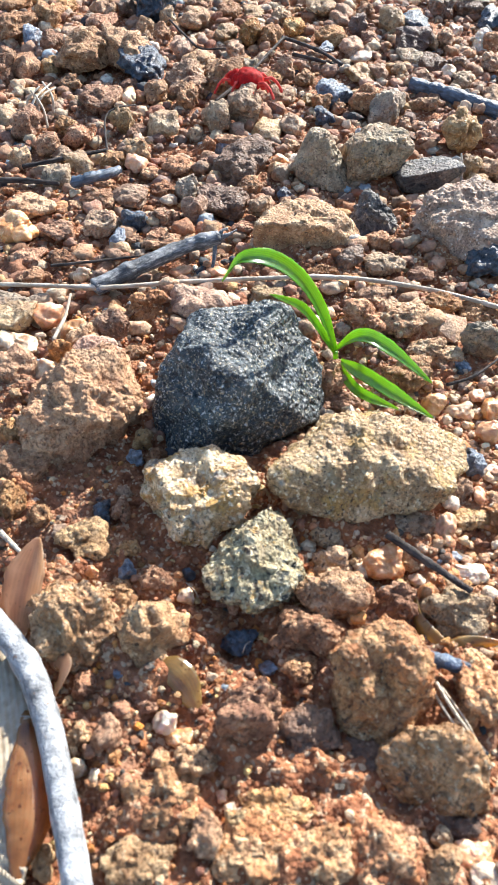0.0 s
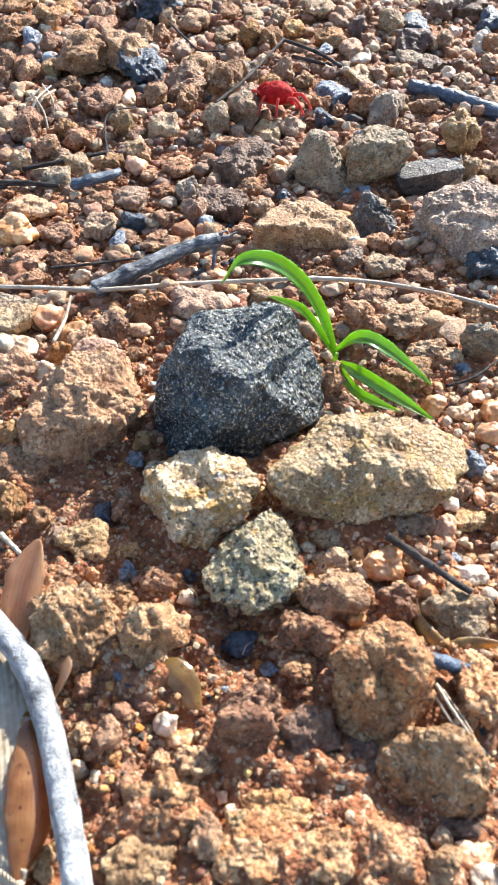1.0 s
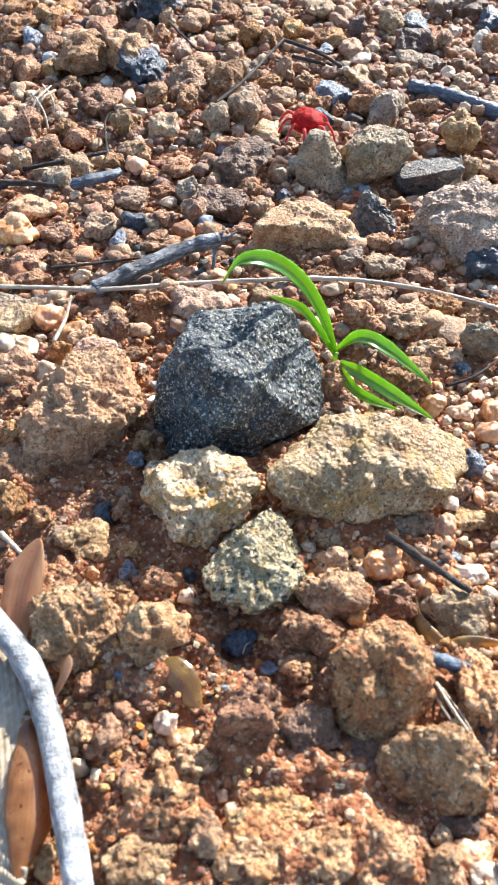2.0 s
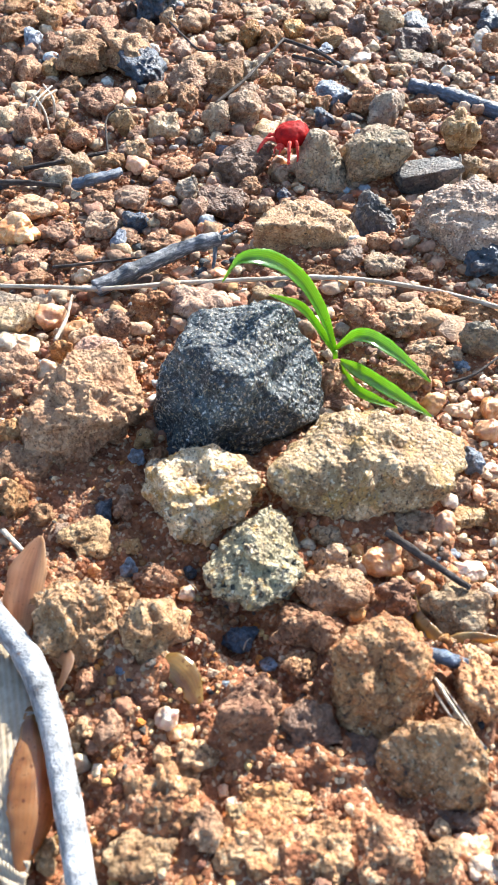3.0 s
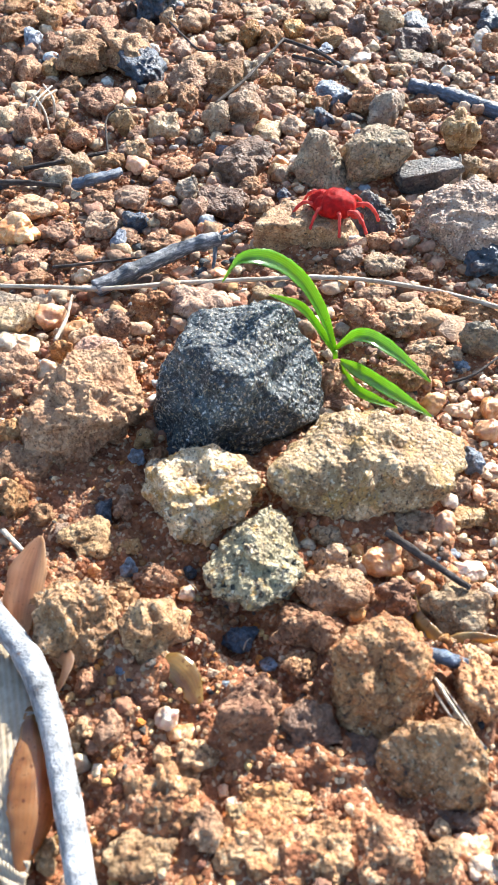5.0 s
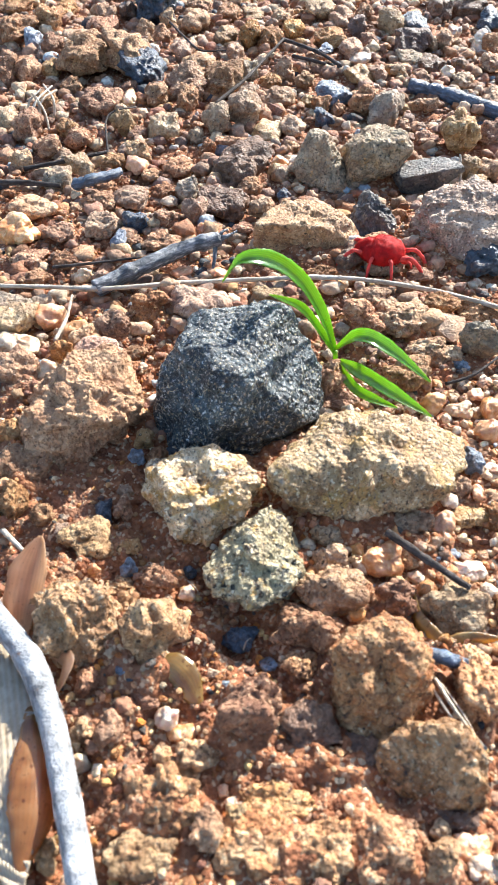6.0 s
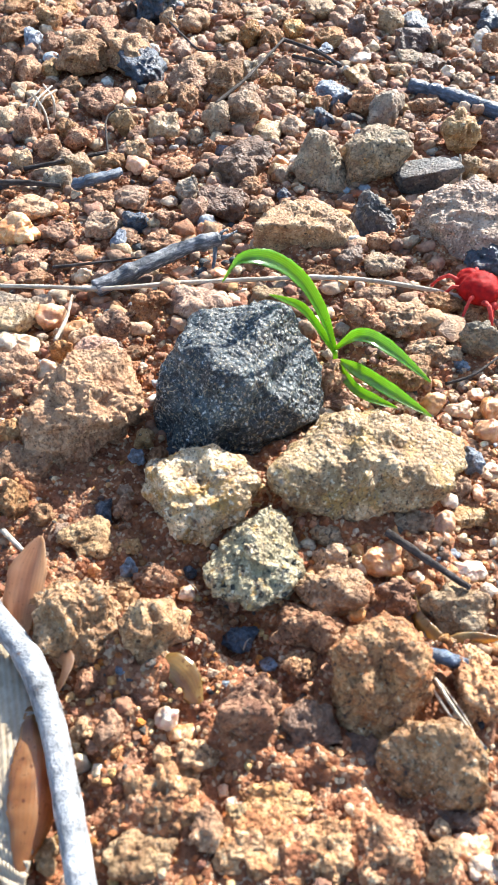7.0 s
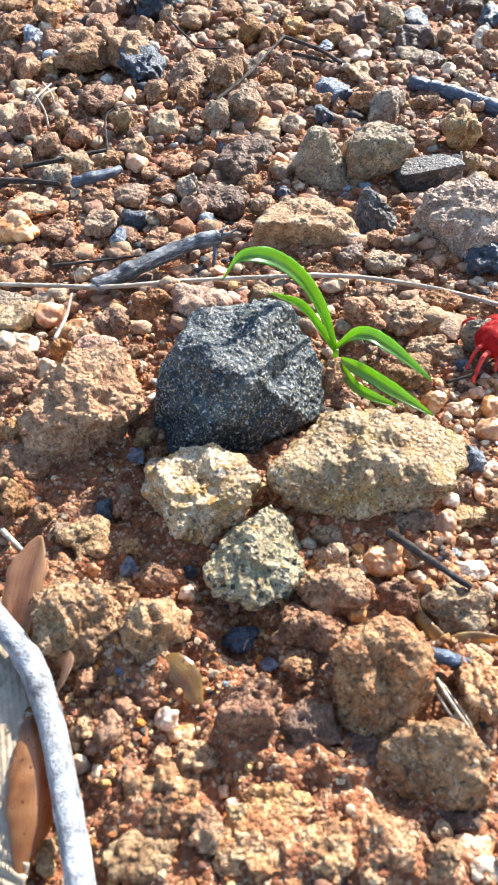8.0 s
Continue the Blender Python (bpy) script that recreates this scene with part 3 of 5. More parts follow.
cream_stone(-7.0, 75.4, 3.6, 49, 0, [(113, 7.4), (99, 6.8), (75, 7.3), (38, 8.4), (-11, 7.5), (-42, 6.7), (-76, 6.7), (-111, 7.0), (-150, 6.8), (-172, 7.6)], 9, [(90, 50, 5.3), (180, 35, 6.5), (-88, 76, 6.6)], 3)
speckled_stone(1.0, 64.2, 3.5, 53, -1, [(150, 5.0), (128, 4.9), (73, 7.1), (22, 5.6), (-39, 6.2), (-62, 6.1), (-121, 6.2), (-155, 6.7)], 8, [(60, 45, 4.8), (150, 40, 5)], 4)
red_clod(-26.5, 93.1, 4.2, 41, 0, [(157, 8.8), (125, 7.7), (88, 9.5), (23, 8.6), (16, 8.4), (-51, 6.4), (-45, 6.2), (-92, 9.5), (-165, 8.3)], 10, [(95, 50, 4.6), (-70, 60, 7)], 5)
block_stone(16.0, 46.8, 2.8, 60, -19, [(143, 6.4), (103, 6.9), (57, 6.1), (18, 5.7), (-33, 5.7), (-89, 7.1), (-168, 5.6)], 10, [(92, 62, 7.0), (-90, 70, 4.4), (0, 35, 5.5)], 6)
grey_boulder(21.3, 37.0, 1.8, 64, -30, [(144, 5.2), (113, 4.3), (64, 4.7), (31, 4.8), (-44, 5.8), (-77, 4.6), (-102, 5.1), (-166, 6.4)], 8, [(85, 64, 5.8), (-95, 66, 3.4), (10, 50, 5.2)], 7)
olive_stone(-22.5, 54.6, 2.5, 56, 22, [(151, 5.5), (92, 5.3), (31, 5.4), (-13, 5.1), (-62, 5.2), (-107, 4.9), (-155, 4.5)], 7, [(85, 56, 5.4), (-90, 74, 4.2)], 8)
flat_tan_stone(12.4, 152.5, 3.6, 30, -4, [(132, 7.6), (88, 5.6), (48, 6.8), (20, 10.5), (-90, 6.6), (-170, 11.0)], 12, [(90, 30, 4.0), (-90, 58, 6.2), (40, 40, 7.0)], 9)
pale_granite(45.4, 154.9, 4.1, 28, -16, [(150, 8.6), (108, 6.8), (71, 9.5), (0, 12.4), (-90, 8.5), (-165, 13.0)], 13, [(90, 45, 5.5), (200, 40, 8)], 10)
grey_lump(31.1, 183.7, 5.2, 24, 0, [(136, 7.1), (85, 6.8), (39, 7.2), (-28, 6.1), (-66, 5.2), (-87, 6.7), (-177, 7.8)], 8, [(95, 25, 5.6), (-90, 50, 6.5)], 11)
upright_stone(17.3, 182.5, 4.6, 25, 0, [(154, 5.7), (103, 7.7), (28, 4.5), (-37, 8.3), (-106, 6.6), (-149, 7.2)], 5, [(22, 40, 4.4), (150, 30, 5.2)], 12)
pointed_stone(27.0, 158.0, 3.6, 28, 0, [(153, 3.6), (90, 5.3), (42, 3.0), (-40, 5.0), (-84, 4.9), (-149, 5.8)], 5, [(140, 40, 3.6), (45, 42, 3.2)], 13)
slate_slab(40.8, 176.9, 4.0, 25, 0, [(126, 4.3), (113, 3.6), (70, 5.7), (31, 9.2), (-71, 6.6), (-91, 4.9), (-101, 5.9)], 4.5, [(100, 25, 0.9), (-80, 58, 2.2)], 14)

# middle-sized stones and clods, front to back
stone("tan", -11.8, 52.5, 8.7, 10.2, 10.1, 13, 5)
stone("clod", -0.2, 43.3, 7.9, 8.4, 9.0, 14, 5)
# a dark reddish clod; the shade on it is put into the umber colour
stone("umber", 6.9, 41.3, 7.3, 6.6, 4.6, 15, 5)
stone("clod", 7.5, 54.0, 9.5, 7.2, 7.0, 16, 5)
stone("tan", 10.7, 59.0, 9.7, 6.8, 6.5, 17, 5)
stone("tan", 11.3, 65.0, 5.3, 4.8, 4.8, 18, 5)
stone("amber", 18.2, 65.1, 5.6, 5.0, 4.6, 19, 5)
stone("tan", 11.9, 69.8, 6.7, 4.5, 3.0, 20, 5)
stone("tan", 23.3, 71.3, 6.5, 5.8, 3.8, 21, 5)
stone("tan", 27.1, 57.0, 10.3, 7.4, 5.6, 22, 5)
stone("rust", 27.4, 45.8, 6.7, 10.0, 7.7, 23, 5)
stone("amber", 27.6, 71.2, 3.5, 4.3, 4.0, 24, 4)
stone("ochre", 27.5, 77.3, 3.8, 3.0, 1.7, 25, 4)
stone("clod", 30.4, 78.2, 5.5, 4.9, 4.3, 26, 5)
stone("ochre", 32.2, 74.0, 5.4, 4.7, 2.4, 27, 5)
stone("amber", 34.3, 77.6, 2.3, 3.2, 2.6, 28, 4)
stone("pale", 30.1, 63.8, 4.8, 3.5, 2.2, 29, 5)
stone("clod", 19.3, 58.4, 5.5, 5.1, 6.4, 30, 5)
stone("clod", 15.3, 59.8, 3.0, 3.9, 3.4, 31, 4)
stone("rust", 7.8, 73.3, 3.9, 3.5, 1.8, 32, 4)
stone("rust", -9.3, 33.0, 8.6, 7.4, 5.0, 33, 5)
stone("clod", -4.5, 29.7, 3.6, 5.0, 4.1, 34, 5)
stone("tan", -11.4, 27.1, 7.7, 5.6, 3.5, 35, 5)
stone("rust", 2.0, 28.0, 11.5, 8.9, 3.8, 36, 5)
stone("rust", 13.7, 27.6, 7.0, 7.6, 5.0, 37, 5)
stone("rust", 3.1, 33.0, 8.5, 4.4, 2.6, 38, 5)
stone("tan", 20.3, 30.0, 2.4, 2.2, 2.6, 39, 4)
stone("amber", 23.5, 28.0, 4.7, 4.2, 2.1, 40, 5)
stone("tan", 19.6, 26.6, 4.0, 4.0, 4.7, 41, 5)
stone("rust", 8.0, 27.4, 5.6, 6.8, 3.6, 42, 5)
stone("tan", -9.7, 38.0, 2.6, 2.5, 2.9, 43, 4)
stone("rust", -6.0, 37.4, 4.6, 4.1, 4.9, 44, 5)
stone("pale", -9.8, 42.6, 3.0, 2.7, 3.2, 45, 4)
stone("amber", -7.9, 41.0, 3.9, 2.4, 1.8, 46, 4)
stone("bluegrey", -15.3, 48.0, 1.9, 1.7, 2.0, 47, 4)
stone("tan", -16.0, 58.0, 3.0, 3.8, 3.4, 48, 4)
stone("rust", -17.5, 61.6, 4.7, 3.0, 2.1, 49, 4)
stone("clod", -12.3, 62.1, 5.1, 4.6, 4.0, 50, 5)
stone("pale", -8.3, 59.9, 2.3, 2.3, 2.6, 51, 4)
stone("smooth_clod", -2.1, 59.2, 1.9, 2.9, 2.2, 52, 4)
stone("clod", -4.5, 57.6, 3.1, 2.7, 1.4, 53, 4)
stone("smooth_clod", -16.3, 40.8, 3.4, 4.2, 3.9, 54, 5)
stone("clod", -15.5, 38.7, 2.0, 1.8, 1.4, 55, 4)
stone("pale", -19.4, 37.8, 2.3, 2.2, 2.6, 56, 4)
stone("pale", -17.2, 36.5, 1.3, 1.8, 1.5, 57, 4)
stone("clod", -19.8, 47.0, 2.9, 3.6, 3.3, 58, 4)
stone("tan", -23.2, 69.3, 8.3, 7.3, 3.7, 59, 5)
stone("clod", -17.2, 68.4, 4.3, 3.5, 1.9, 60, 4)
stone("clod", -30.3, 73.7, 3.4, 4.6, 4.0, 61, 4)
stone("black", -21.4, 74.5, 2.7, 3.8, 3.1, 62, 4)
stone("clod", -18.5, 75.0, 2.8, 3.9, 3.2, 63, 4)
stone("clod", -34.9, 75.8, 4.7, 7.1, 5.4, 64, 5)
stone("smooth_clod", -18.7, 78.4, 2.6, 2.4, 2.0, 65, 4)
stone("bluegrey", -17.6, 85.3, 2.7, 2.5, 3.0, 66, 4)
stone("clod", -14.6, 86.1, 3.6, 3.3, 2.3, 67, 4)
stone("tan", -16.8, 89.3, 3.1, 3.2, 3.6, 68, 4)
stone("clod", -34.4, 82.9, 8.8, 7.9, 6.5, 69, 5)
stone("smooth_clod", -25.2, 51.1, 3.8, 2.0, 1.7, 70, 4)
stone("smooth_clod", -40.5, 104.8, 8.3, 7.5, 7.9, 71, 5)
stone("pale", -35.0, 105.2, 4.5, 4.1, 4.1, 72, 4)
stone("clod", -38.0, 91.0, 5.6, 5.1, 4.8, 73, 4)
stone("clod", -19.3, 124.9, 7.7, 7.0, 6.8, 74, 5)
stone("smooth_clod", -9.2, 126.4, 12.1, 9.6, 5.5, 75, 5)
stone("clod", -25.4, 119.4, 6.9, 6.2, 6.2, 76, 5)
stone("ochre", -44.0, 120.6, 8.1, 7.3, 5.6, 77, 5)
stone("grey", -45.9, 127.2, 7.7, 6.4, 3.5, 78, 5)
stone("amber", -37.8, 122.7, 5.5, 5.0, 5.2, 79, 4)
stone("pale", -42.4, 114.6, 7.8, 6.0, 3.5, 80, 5)
stone("smooth_clod", -30.1, 116.8, 6.4, 5.8, 3.7, 81, 5)
stone("smooth_clod", -27.4, 112.0, 9.2, 6.8, 4.1, 82, 5)
stone("clod", -33.6, 111.4, 4.6, 4.2, 5.3, 83, 4)
stone("amber", -32.9, 119.7, 5.0, 4.5, 3.0, 84, 4)
stone("clod", -20.9, 112.4, 5.3, 3.9, 2.4, 85, 4)
stone("clod", 21.2, 120.6, 8.0, 7.2, 7.3, 86, 5)
stone("rust", 28.2, 120.8, 11.3, 10.2, 5.3, 87, 5)
stone("rust", 32.9, 112.2, 10.2, 7.6, 4.6, 88, 5)
stone("grey", 41.5, 113.7, 7.0, 6.3, 7.5, 89, 5)
stone("clod", 36.8, 125.8, 7.7, 6.9, 4.4, 90, 5)
stone("clod", 24.3, 129.3, 6.8, 6.2, 3.1, 91, 4)
stone("bluegrey", 37.7, 109.4, 3.2, 2.9, 1.7, 92, 4)
stone("amber", 40.6, 97.9, 3.3, 4.9, 3.8, 93, 4)
stone("amber", 39.1, 101.9, 3.0, 2.7, 1.8, 94, 4)
stone("pale", 35.4, 97.8, 4.8, 3.4, 2.2, 95, 4)
stone("amber", 30.9, 98.6, 4.3, 3.9, 4.3, 96, 4)
stone("clod", 27.3, 104.7, 8.0, 7.2, 5.5, 97, 5)
stone("clod", 44.3, 125.6, 8.7, 7.0, 3.9, 98, 5)
stone("tan", 3.3, 129.8, 6.9, 5.5, 3.1, 99, 4)
stone("amber", 38.5, 91.3, 4.5, 4.1, 3.9, 100, 4)
stone("bluegrey", 34.7, 84.5, 3.1, 4.7, 3.6, 101, 4)
stone("pale", 37.2, 83.6, 3.0, 2.7, 1.3, 102, 4)
stone("clod", 36.0, 73.3, 3.1, 4.5, 3.6, 103, 4)
stone("clod", 15.0, 98.3, 7.6, 5.1, 3.4, 104, 5)

stone("black", 48.5, 140.6, 9.0, 8.1, 6.3, 106, 5)
stone("umber", -1.5, 183.3, 14.2, 14.9, 8.1, 107, 5)
stone("umber", -5.9, 166.5, 11.7, 11.3, 5.6, 108, 5)
stone("grey", -14.6, 173.5, 5.4, 8.1, 6.2, 109, 4)
stone("clod", -50.2, 255.3, 17.3, 24.9, 12.4, 110, 5)
stone("clod", -37.0, 254.2, 15.8, 22.6, 12.2, 111, 5)
stone("black", -32.1, 245.6, 14.1, 19.3, 9.5, 112, 5)
stone("clod", -17.9, 234.8, 13.3, 17.4, 9.6, 113, 5)
stone("clod", -7.5, 236.7, 12.1, 15.9, 9.7, 114, 5)
stone("black", -32.5, 304.3, 14.2, 21.2, 15.9, 115, 5)
stone("tan", -8.8, 207.6, 8.0, 9.4, 9.0, 116, 4)
stone("tan", -1.4, 213.2, 9.5, 11.5, 10.2, 117, 5)
stone("ochre", -22.6, 205.8, 9.2, 10.7, 7.1, 118, 4)
stone("clod", 32.6, 224.3, 10.4, 13.1, 8.4, 119, 5)
stone("grey", 37.6, 217.0, 11.1, 13.6, 9.8, 120, 5)
stone("bluegrey", 24.3, 229.9, 10.3, 13.1, 5.7, 121, 5)
stone("tan", 53.9, 199.5, 9.7, 11.3, 10.2, 122, 5)
stone("umber", 52.9, 271.2, 12.0, 17.9, 8.7, 123, 5)
stone("black", 55.9, 292.3, 10.0, 15.0, 5.2, 124, 4)
stone("clod", -34.8, 168.2, 8.4, 8.3, 4.5, 125, 5)
stone("smooth_clod", -27.8, 169.6, 8.7, 8.6, 4.0, 126, 5)
stone("smooth_clod", -48.5, 163.7, 10.7, 10.5, 5.0, 127, 5)
stone("amber", -50.7, 153.9, 10.0, 9.5, 5.7, 128, 5)
stone("black", -25.2, 157.6, 5.7, 5.3, 5.1, 129, 4)
stone("smooth_clod", -12.0, 161.5, 6.4, 6.1, 6.3, 130, 4)
stone("clod", -18.4, 150.0, 8.1, 7.2, 3.6, 131, 5)
stone("bluegrey", -28.0, 149.8, 3.4, 5.1, 3.9, 132, 4)
stone("tan", -32.0, 157.0, 8.2, 7.6, 5.1, 133, 5)
stone("clod", -41.5, 154.3, 7.0, 6.5, 3.3, 134, 4)
stone("pale", -33.9, 138.1, 3.6, 3.2, 3.4, 135, 4)
stone("smooth_clod", -30.3, 137.4, 4.8, 4.3, 2.8, 136, 4)
stone("tan", -56.7, 188.8, 5.9, 6.5, 5.5, 137, 4)
stone("clod", -51.6, 195.4, 7.5, 8.4, 6.2, 138, 4)
stone("tan", -46.8, 191.8, 6.0, 6.6, 3.8, 139, 4)
stone("ochre", -41.7, 186.0, 7.1, 7.6, 5.2, 140, 4)
stone("clod", -44.8, 201.9, 7.6, 8.8, 5.5, 141, 4)
stone("clod", -33.8, 188.8, 6.2, 6.6, 4.6, 142, 4)
stone("rust", -28.0, 192.1, 6.7, 7.3, 5.4, 143, 4)
stone("amber", -27.9, 187.2, 5.9, 6.2, 4.3, 144, 4)
stone("clod", -17.7, 186.2, 7.9, 8.3, 4.0, 145, 4)
stone("grey", -45.9, 178.8, 7.0, 7.3, 5.8, 146, 4)
stone("amber", -13.8, 138.5, 4.8, 4.3, 2.8, 147, 4)
stone("amber", -6.6, 138.3, 4.2, 3.8, 3.1, 148, 4)
stone("clod", -38.3, 143.8, 6.1, 5.4, 2.8, 149, 4)
stone("black", 8.1, 170.4, 3.4, 5.1, 3.9, 150, 4)
stone("ochre", 7.5, 181.0, 4.4, 4.5, 4.0, 151, 4)
stone("amber", 7.7, 188.5, 4.5, 4.8, 4.1, 152, 4)
stone("clod", 0.3, 174.3, 6.2, 6.2, 4.2, 153, 4)
stone("tan", 2.5, 163.7, 5.3, 5.1, 5.0, 154, 4)
stone("umber", 20.4, 141.9, 6.1, 5.5, 4.1, 155, 4)
stone("tan", 27.9, 141.5, 8.4, 7.5, 3.8, 156, 5)
stone("tan", 59.2, 184.5, 6.9, 7.5, 5.2, 157, 4)
stone("tan", 53.5, 183.3, 5.8, 7.2, 6.6, 158, 4)
stone("tan", 54.9, 178.3, 5.3, 5.5, 3.7, 159, 4)
stone("clod", 27.4, 149.4, 5.7, 5.1, 3.7, 160, 4)
stone("pale", 31.3, 155.7, 3.3, 3.1, 2.1, 161, 4)
stone("clod", -77.7, 284.7, 14.5, 21.8, 7.7, 162, 5)
stone("clod", -68.2, 292.6, 10.0, 15.0, 8.4, 163, 4)
stone("bluegrey", -70.3, 275.6, 6.8, 10.2, 7.3, 164, 4)
stone("clod", -72.0, 246.0, 7.9, 11.9, 9.1, 165, 4)
stone("clod", -66.4, 246.6, 7.9, 11.1, 7.5, 166, 4)
stone("tan", -60.4, 250.7, 6.3, 8.9, 5.8, 167, 4)
stone("clod", -51.9, 237.5, 6.9, 9.2, 5.5, 168, 4)
stone("clod", -58.9, 207.3, 7.8, 9.3, 7.4, 169, 4)
stone("ochre", -65.3, 212.1, 6.4, 7.8, 5.1, 170, 4)
stone("clod", -41.4, 224.5, 12.2, 15.3, 7.1, 171, 5)
stone("clod", -35.8, 233.3, 6.8, 8.8, 4.5, 172, 4)
stone("clod", -25.9, 227.5, 7.5, 9.4, 6.1, 173, 4)
stone("clod", -17.2, 222.1, 6.6, 8.4, 7.6, 174, 4)
stone("pale", -33.8, 225.6, 4.3, 6.4, 4.9, 175, 4)
stone("tan", -34.1, 208.9, 7.0, 8.3, 7.5, 176, 4)
stone("clod", -48.4, 208.4, 5.6, 6.6, 5.1, 177, 4)
stone("smooth_clod", -21.0, 265.3, 8.4, 12.1, 5.9, 178, 4)
stone("clod", -28.7, 278.0, 5.9, 8.9, 6.4, 179, 4)
stone("tan", -35.0, 286.2, 6.1, 9.1, 6.5, 180, 4)
stone("clod", -49.8, 286.8, 10.8, 16.2, 6.1, 181, 4)
stone("clod", -49.7, 300.9, 7.3, 10.9, 6.7, 182, 4)
stone("umber", -42.4, 301.7, 6.3, 9.5, 7.3, 183, 4)
stone("tan", -28.3, 297.8, 6.2, 9.4, 6.7, 184, 4)
stone("tan", -18.4, 295.3, 10.1, 15.1, 6.3, 185, 4)
stone("tan", -7.4, 278.2, 7.8, 11.7, 6.2, 186, 4)
stone("rust", 0.2, 275.8, 7.3, 11.0, 8.2, 187, 4)
stone("clod", 6.9, 275.7, 8.6, 12.9, 7.1, 188, 4)
stone("smooth_clod", -4.4, 260.9, 5.6, 8.5, 6.5, 189, 4)
stone("tan", -15.6, 253.7, 10.7, 14.8, 5.3, 190, 4)
stone("grey", 0.0, 249.1, 5.5, 8.2, 6.3, 191, 4)
stone("rust", 10.6, 248.6, 6.3, 8.5, 6.7, 192, 4)
stone("smooth_clod", 8.3, 229.8, 9.5, 11.9, 4.9, 193, 4)
stone("rust", 11.2, 297.7, 7.2, 10.8, 5.6, 194, 4)
stone("clod", 26.4, 278.6, 10.6, 15.9, 5.9, 195, 4)
stone("umber", 36.0, 286.2, 6.1, 9.1, 6.5, 196, 4)
stone("tan", 24.8, 304.3, 10.3, 15.5, 6.5, 197, 4)
stone("smooth_clod", 31.7, 298.1, 9.2, 13.8, 6.5, 198, 4)
stone("clod", 40.3, 300.6, 6.3, 9.4, 5.7, 199, 4)
stone("tan", 47.8, 286.8, 8.9, 13.3, 8.4, 200, 4)
stone("smooth_clod", 32.4, 267.6, 7.6, 11.0, 5.0, 201, 4)
stone("pale", 34.9, 259.9, 6.5, 9.2, 4.0, 202, 4)
stone("ochre", 32.8, 244.3, 8.8, 11.7, 4.4, 203, 4)
stone("smooth_clod", 38.5, 246.0, 6.3, 8.4, 4.8, 204, 4)
stone("tan", 58.3, 272.6, 6.2, 9.3, 5.3, 205, 4)
stone("clod", 63.0, 272.7, 5.8, 8.8, 6.3, 206, 4)
stone("grey", 50.6, 262.3, 9.2, 13.2, 4.2, 207, 4)
stone("pale", 60.1, 248.0, 4.6, 6.3, 4.1, 208, 4)
stone("tan", 63.5, 241.7, 7.0, 9.5, 4.6, 209, 4)
stone("umber", 64.7, 252.9, 5.5, 7.8, 6.0, 210, 4)
stone("pale", 69.2, 285.6, 4.2, 6.3, 3.6, 211, 4)
stone("pale", 75.3, 272.8, 6.8, 10.1, 6.2, 212, 4)
stone("black", 82.7, 295.1, 8.7, 13.1, 6.5, 213, 4)
stone("umber", 67.9, 307.2, 8.4, 12.6, 7.4, 214, 4)
stone("umber", 78.7, 310.8, 12.5, 18.8, 7.1, 215, 4)
stone("smooth_clod", 11.6, 206.9, 7.0, 8.1, 4.8, 216, 4)
stone("ochre", 4.8, 205.5, 8.5, 9.7, 4.4, 217, 4)
stone("clod", 2.8, 223.0, 5.8, 7.1, 3.5, 218, 4)
stone("clod", 6.7, 243.9, 7.1, 9.3, 3.6, 219, 4)
stone("black", 20.3, 213.7, 5.7, 6.7, 4.3, 220, 4)
stone("ochre", 16.5, 228.6, 4.3, 5.4, 2.9, 221, 4)
stone("clod", 20.1, 223.2, 5.8, 7.2, 5.4, 222, 4)
stone("rust", 24.8, 222.8, 4.3, 5.2, 3.8, 223, 4)
stone("clod", 41.2, 209.8, 4.1, 4.8, 3.6, 224, 4)
stone("clod", 48.7, 221.8, 9.7, 4.9, 4.4, 225, 5)
stone("clod", 20.4, 262.2, 5.7, 8.0, 3.7, 226, 4)
stone("bluegrey", 24.2, 268.1, 5.4, 7.8, 3.0, 227, 4)
stone("clod", -83.6, 313.9, 12.2, 18.3, 6.1, 228, 4)
stone("tan", -56.7, 277.4, 9.3, 13.9, 4.2, 229, 4)
stone("tan", 1.8, 300.7, 7.9, 11.8, 4.0, 230, 4)
stone("clod", 69.6, 228.2, 8.0, 10.4, 4.4, 231, 4)
stone("clod", 63.6, 202.1, 7.3, 8.6, 6.9, 232, 4)
stone("rust", 75.4, 255.2, 8.7, 12.5, 5.5, 233, 4)
stone("umber", 56.6, 256.4, 8.7, 12.3, 3.9, 234, 4)
stone("clod", 10.7, 196.9, 4.3, 4.8, 3.6, 235, 4)
stone("clod", -4.5, 197.1, 8.7, 4.3, 3.9, 236, 4)
stone("clod", -30.8, 144.1, 4.7, 4.2, 2.3, 237, 4)
stone("clod", -46.2, 144.6, 7.1, 6.3, 3.2, 238, 4)
stone("clod", -43.5, 137.0, 6.9, 5.9, 3.1, 239, 4)
stone("clod", -25.3, 151.1, 4.3, 3.8, 1.9, 240, 4)
stone("clod", 33.4, 160.8, 4.0, 3.8, 3.3, 241, 4)
stone("clod", 34.8, 137.6, 5.7, 4.9, 2.6, 242, 4)
stone("clod", 14.8, 138.0, 6.9, 3.4, 3.1, 243, 4)
stone("umber", 33.6, 192.7, 6.4, 7.0, 5.7, 244, 4)
stone("clod", -63.1, 268.9, 7.6, 11.3, 7.3, 245, 4)
stone("clod", -10.7, 193.9, 4.6, 5.0, 5.2, 246, 4)
stone("clod", -56.6, 173.7, 4.0, 4.1, 2.7, 247, 4)
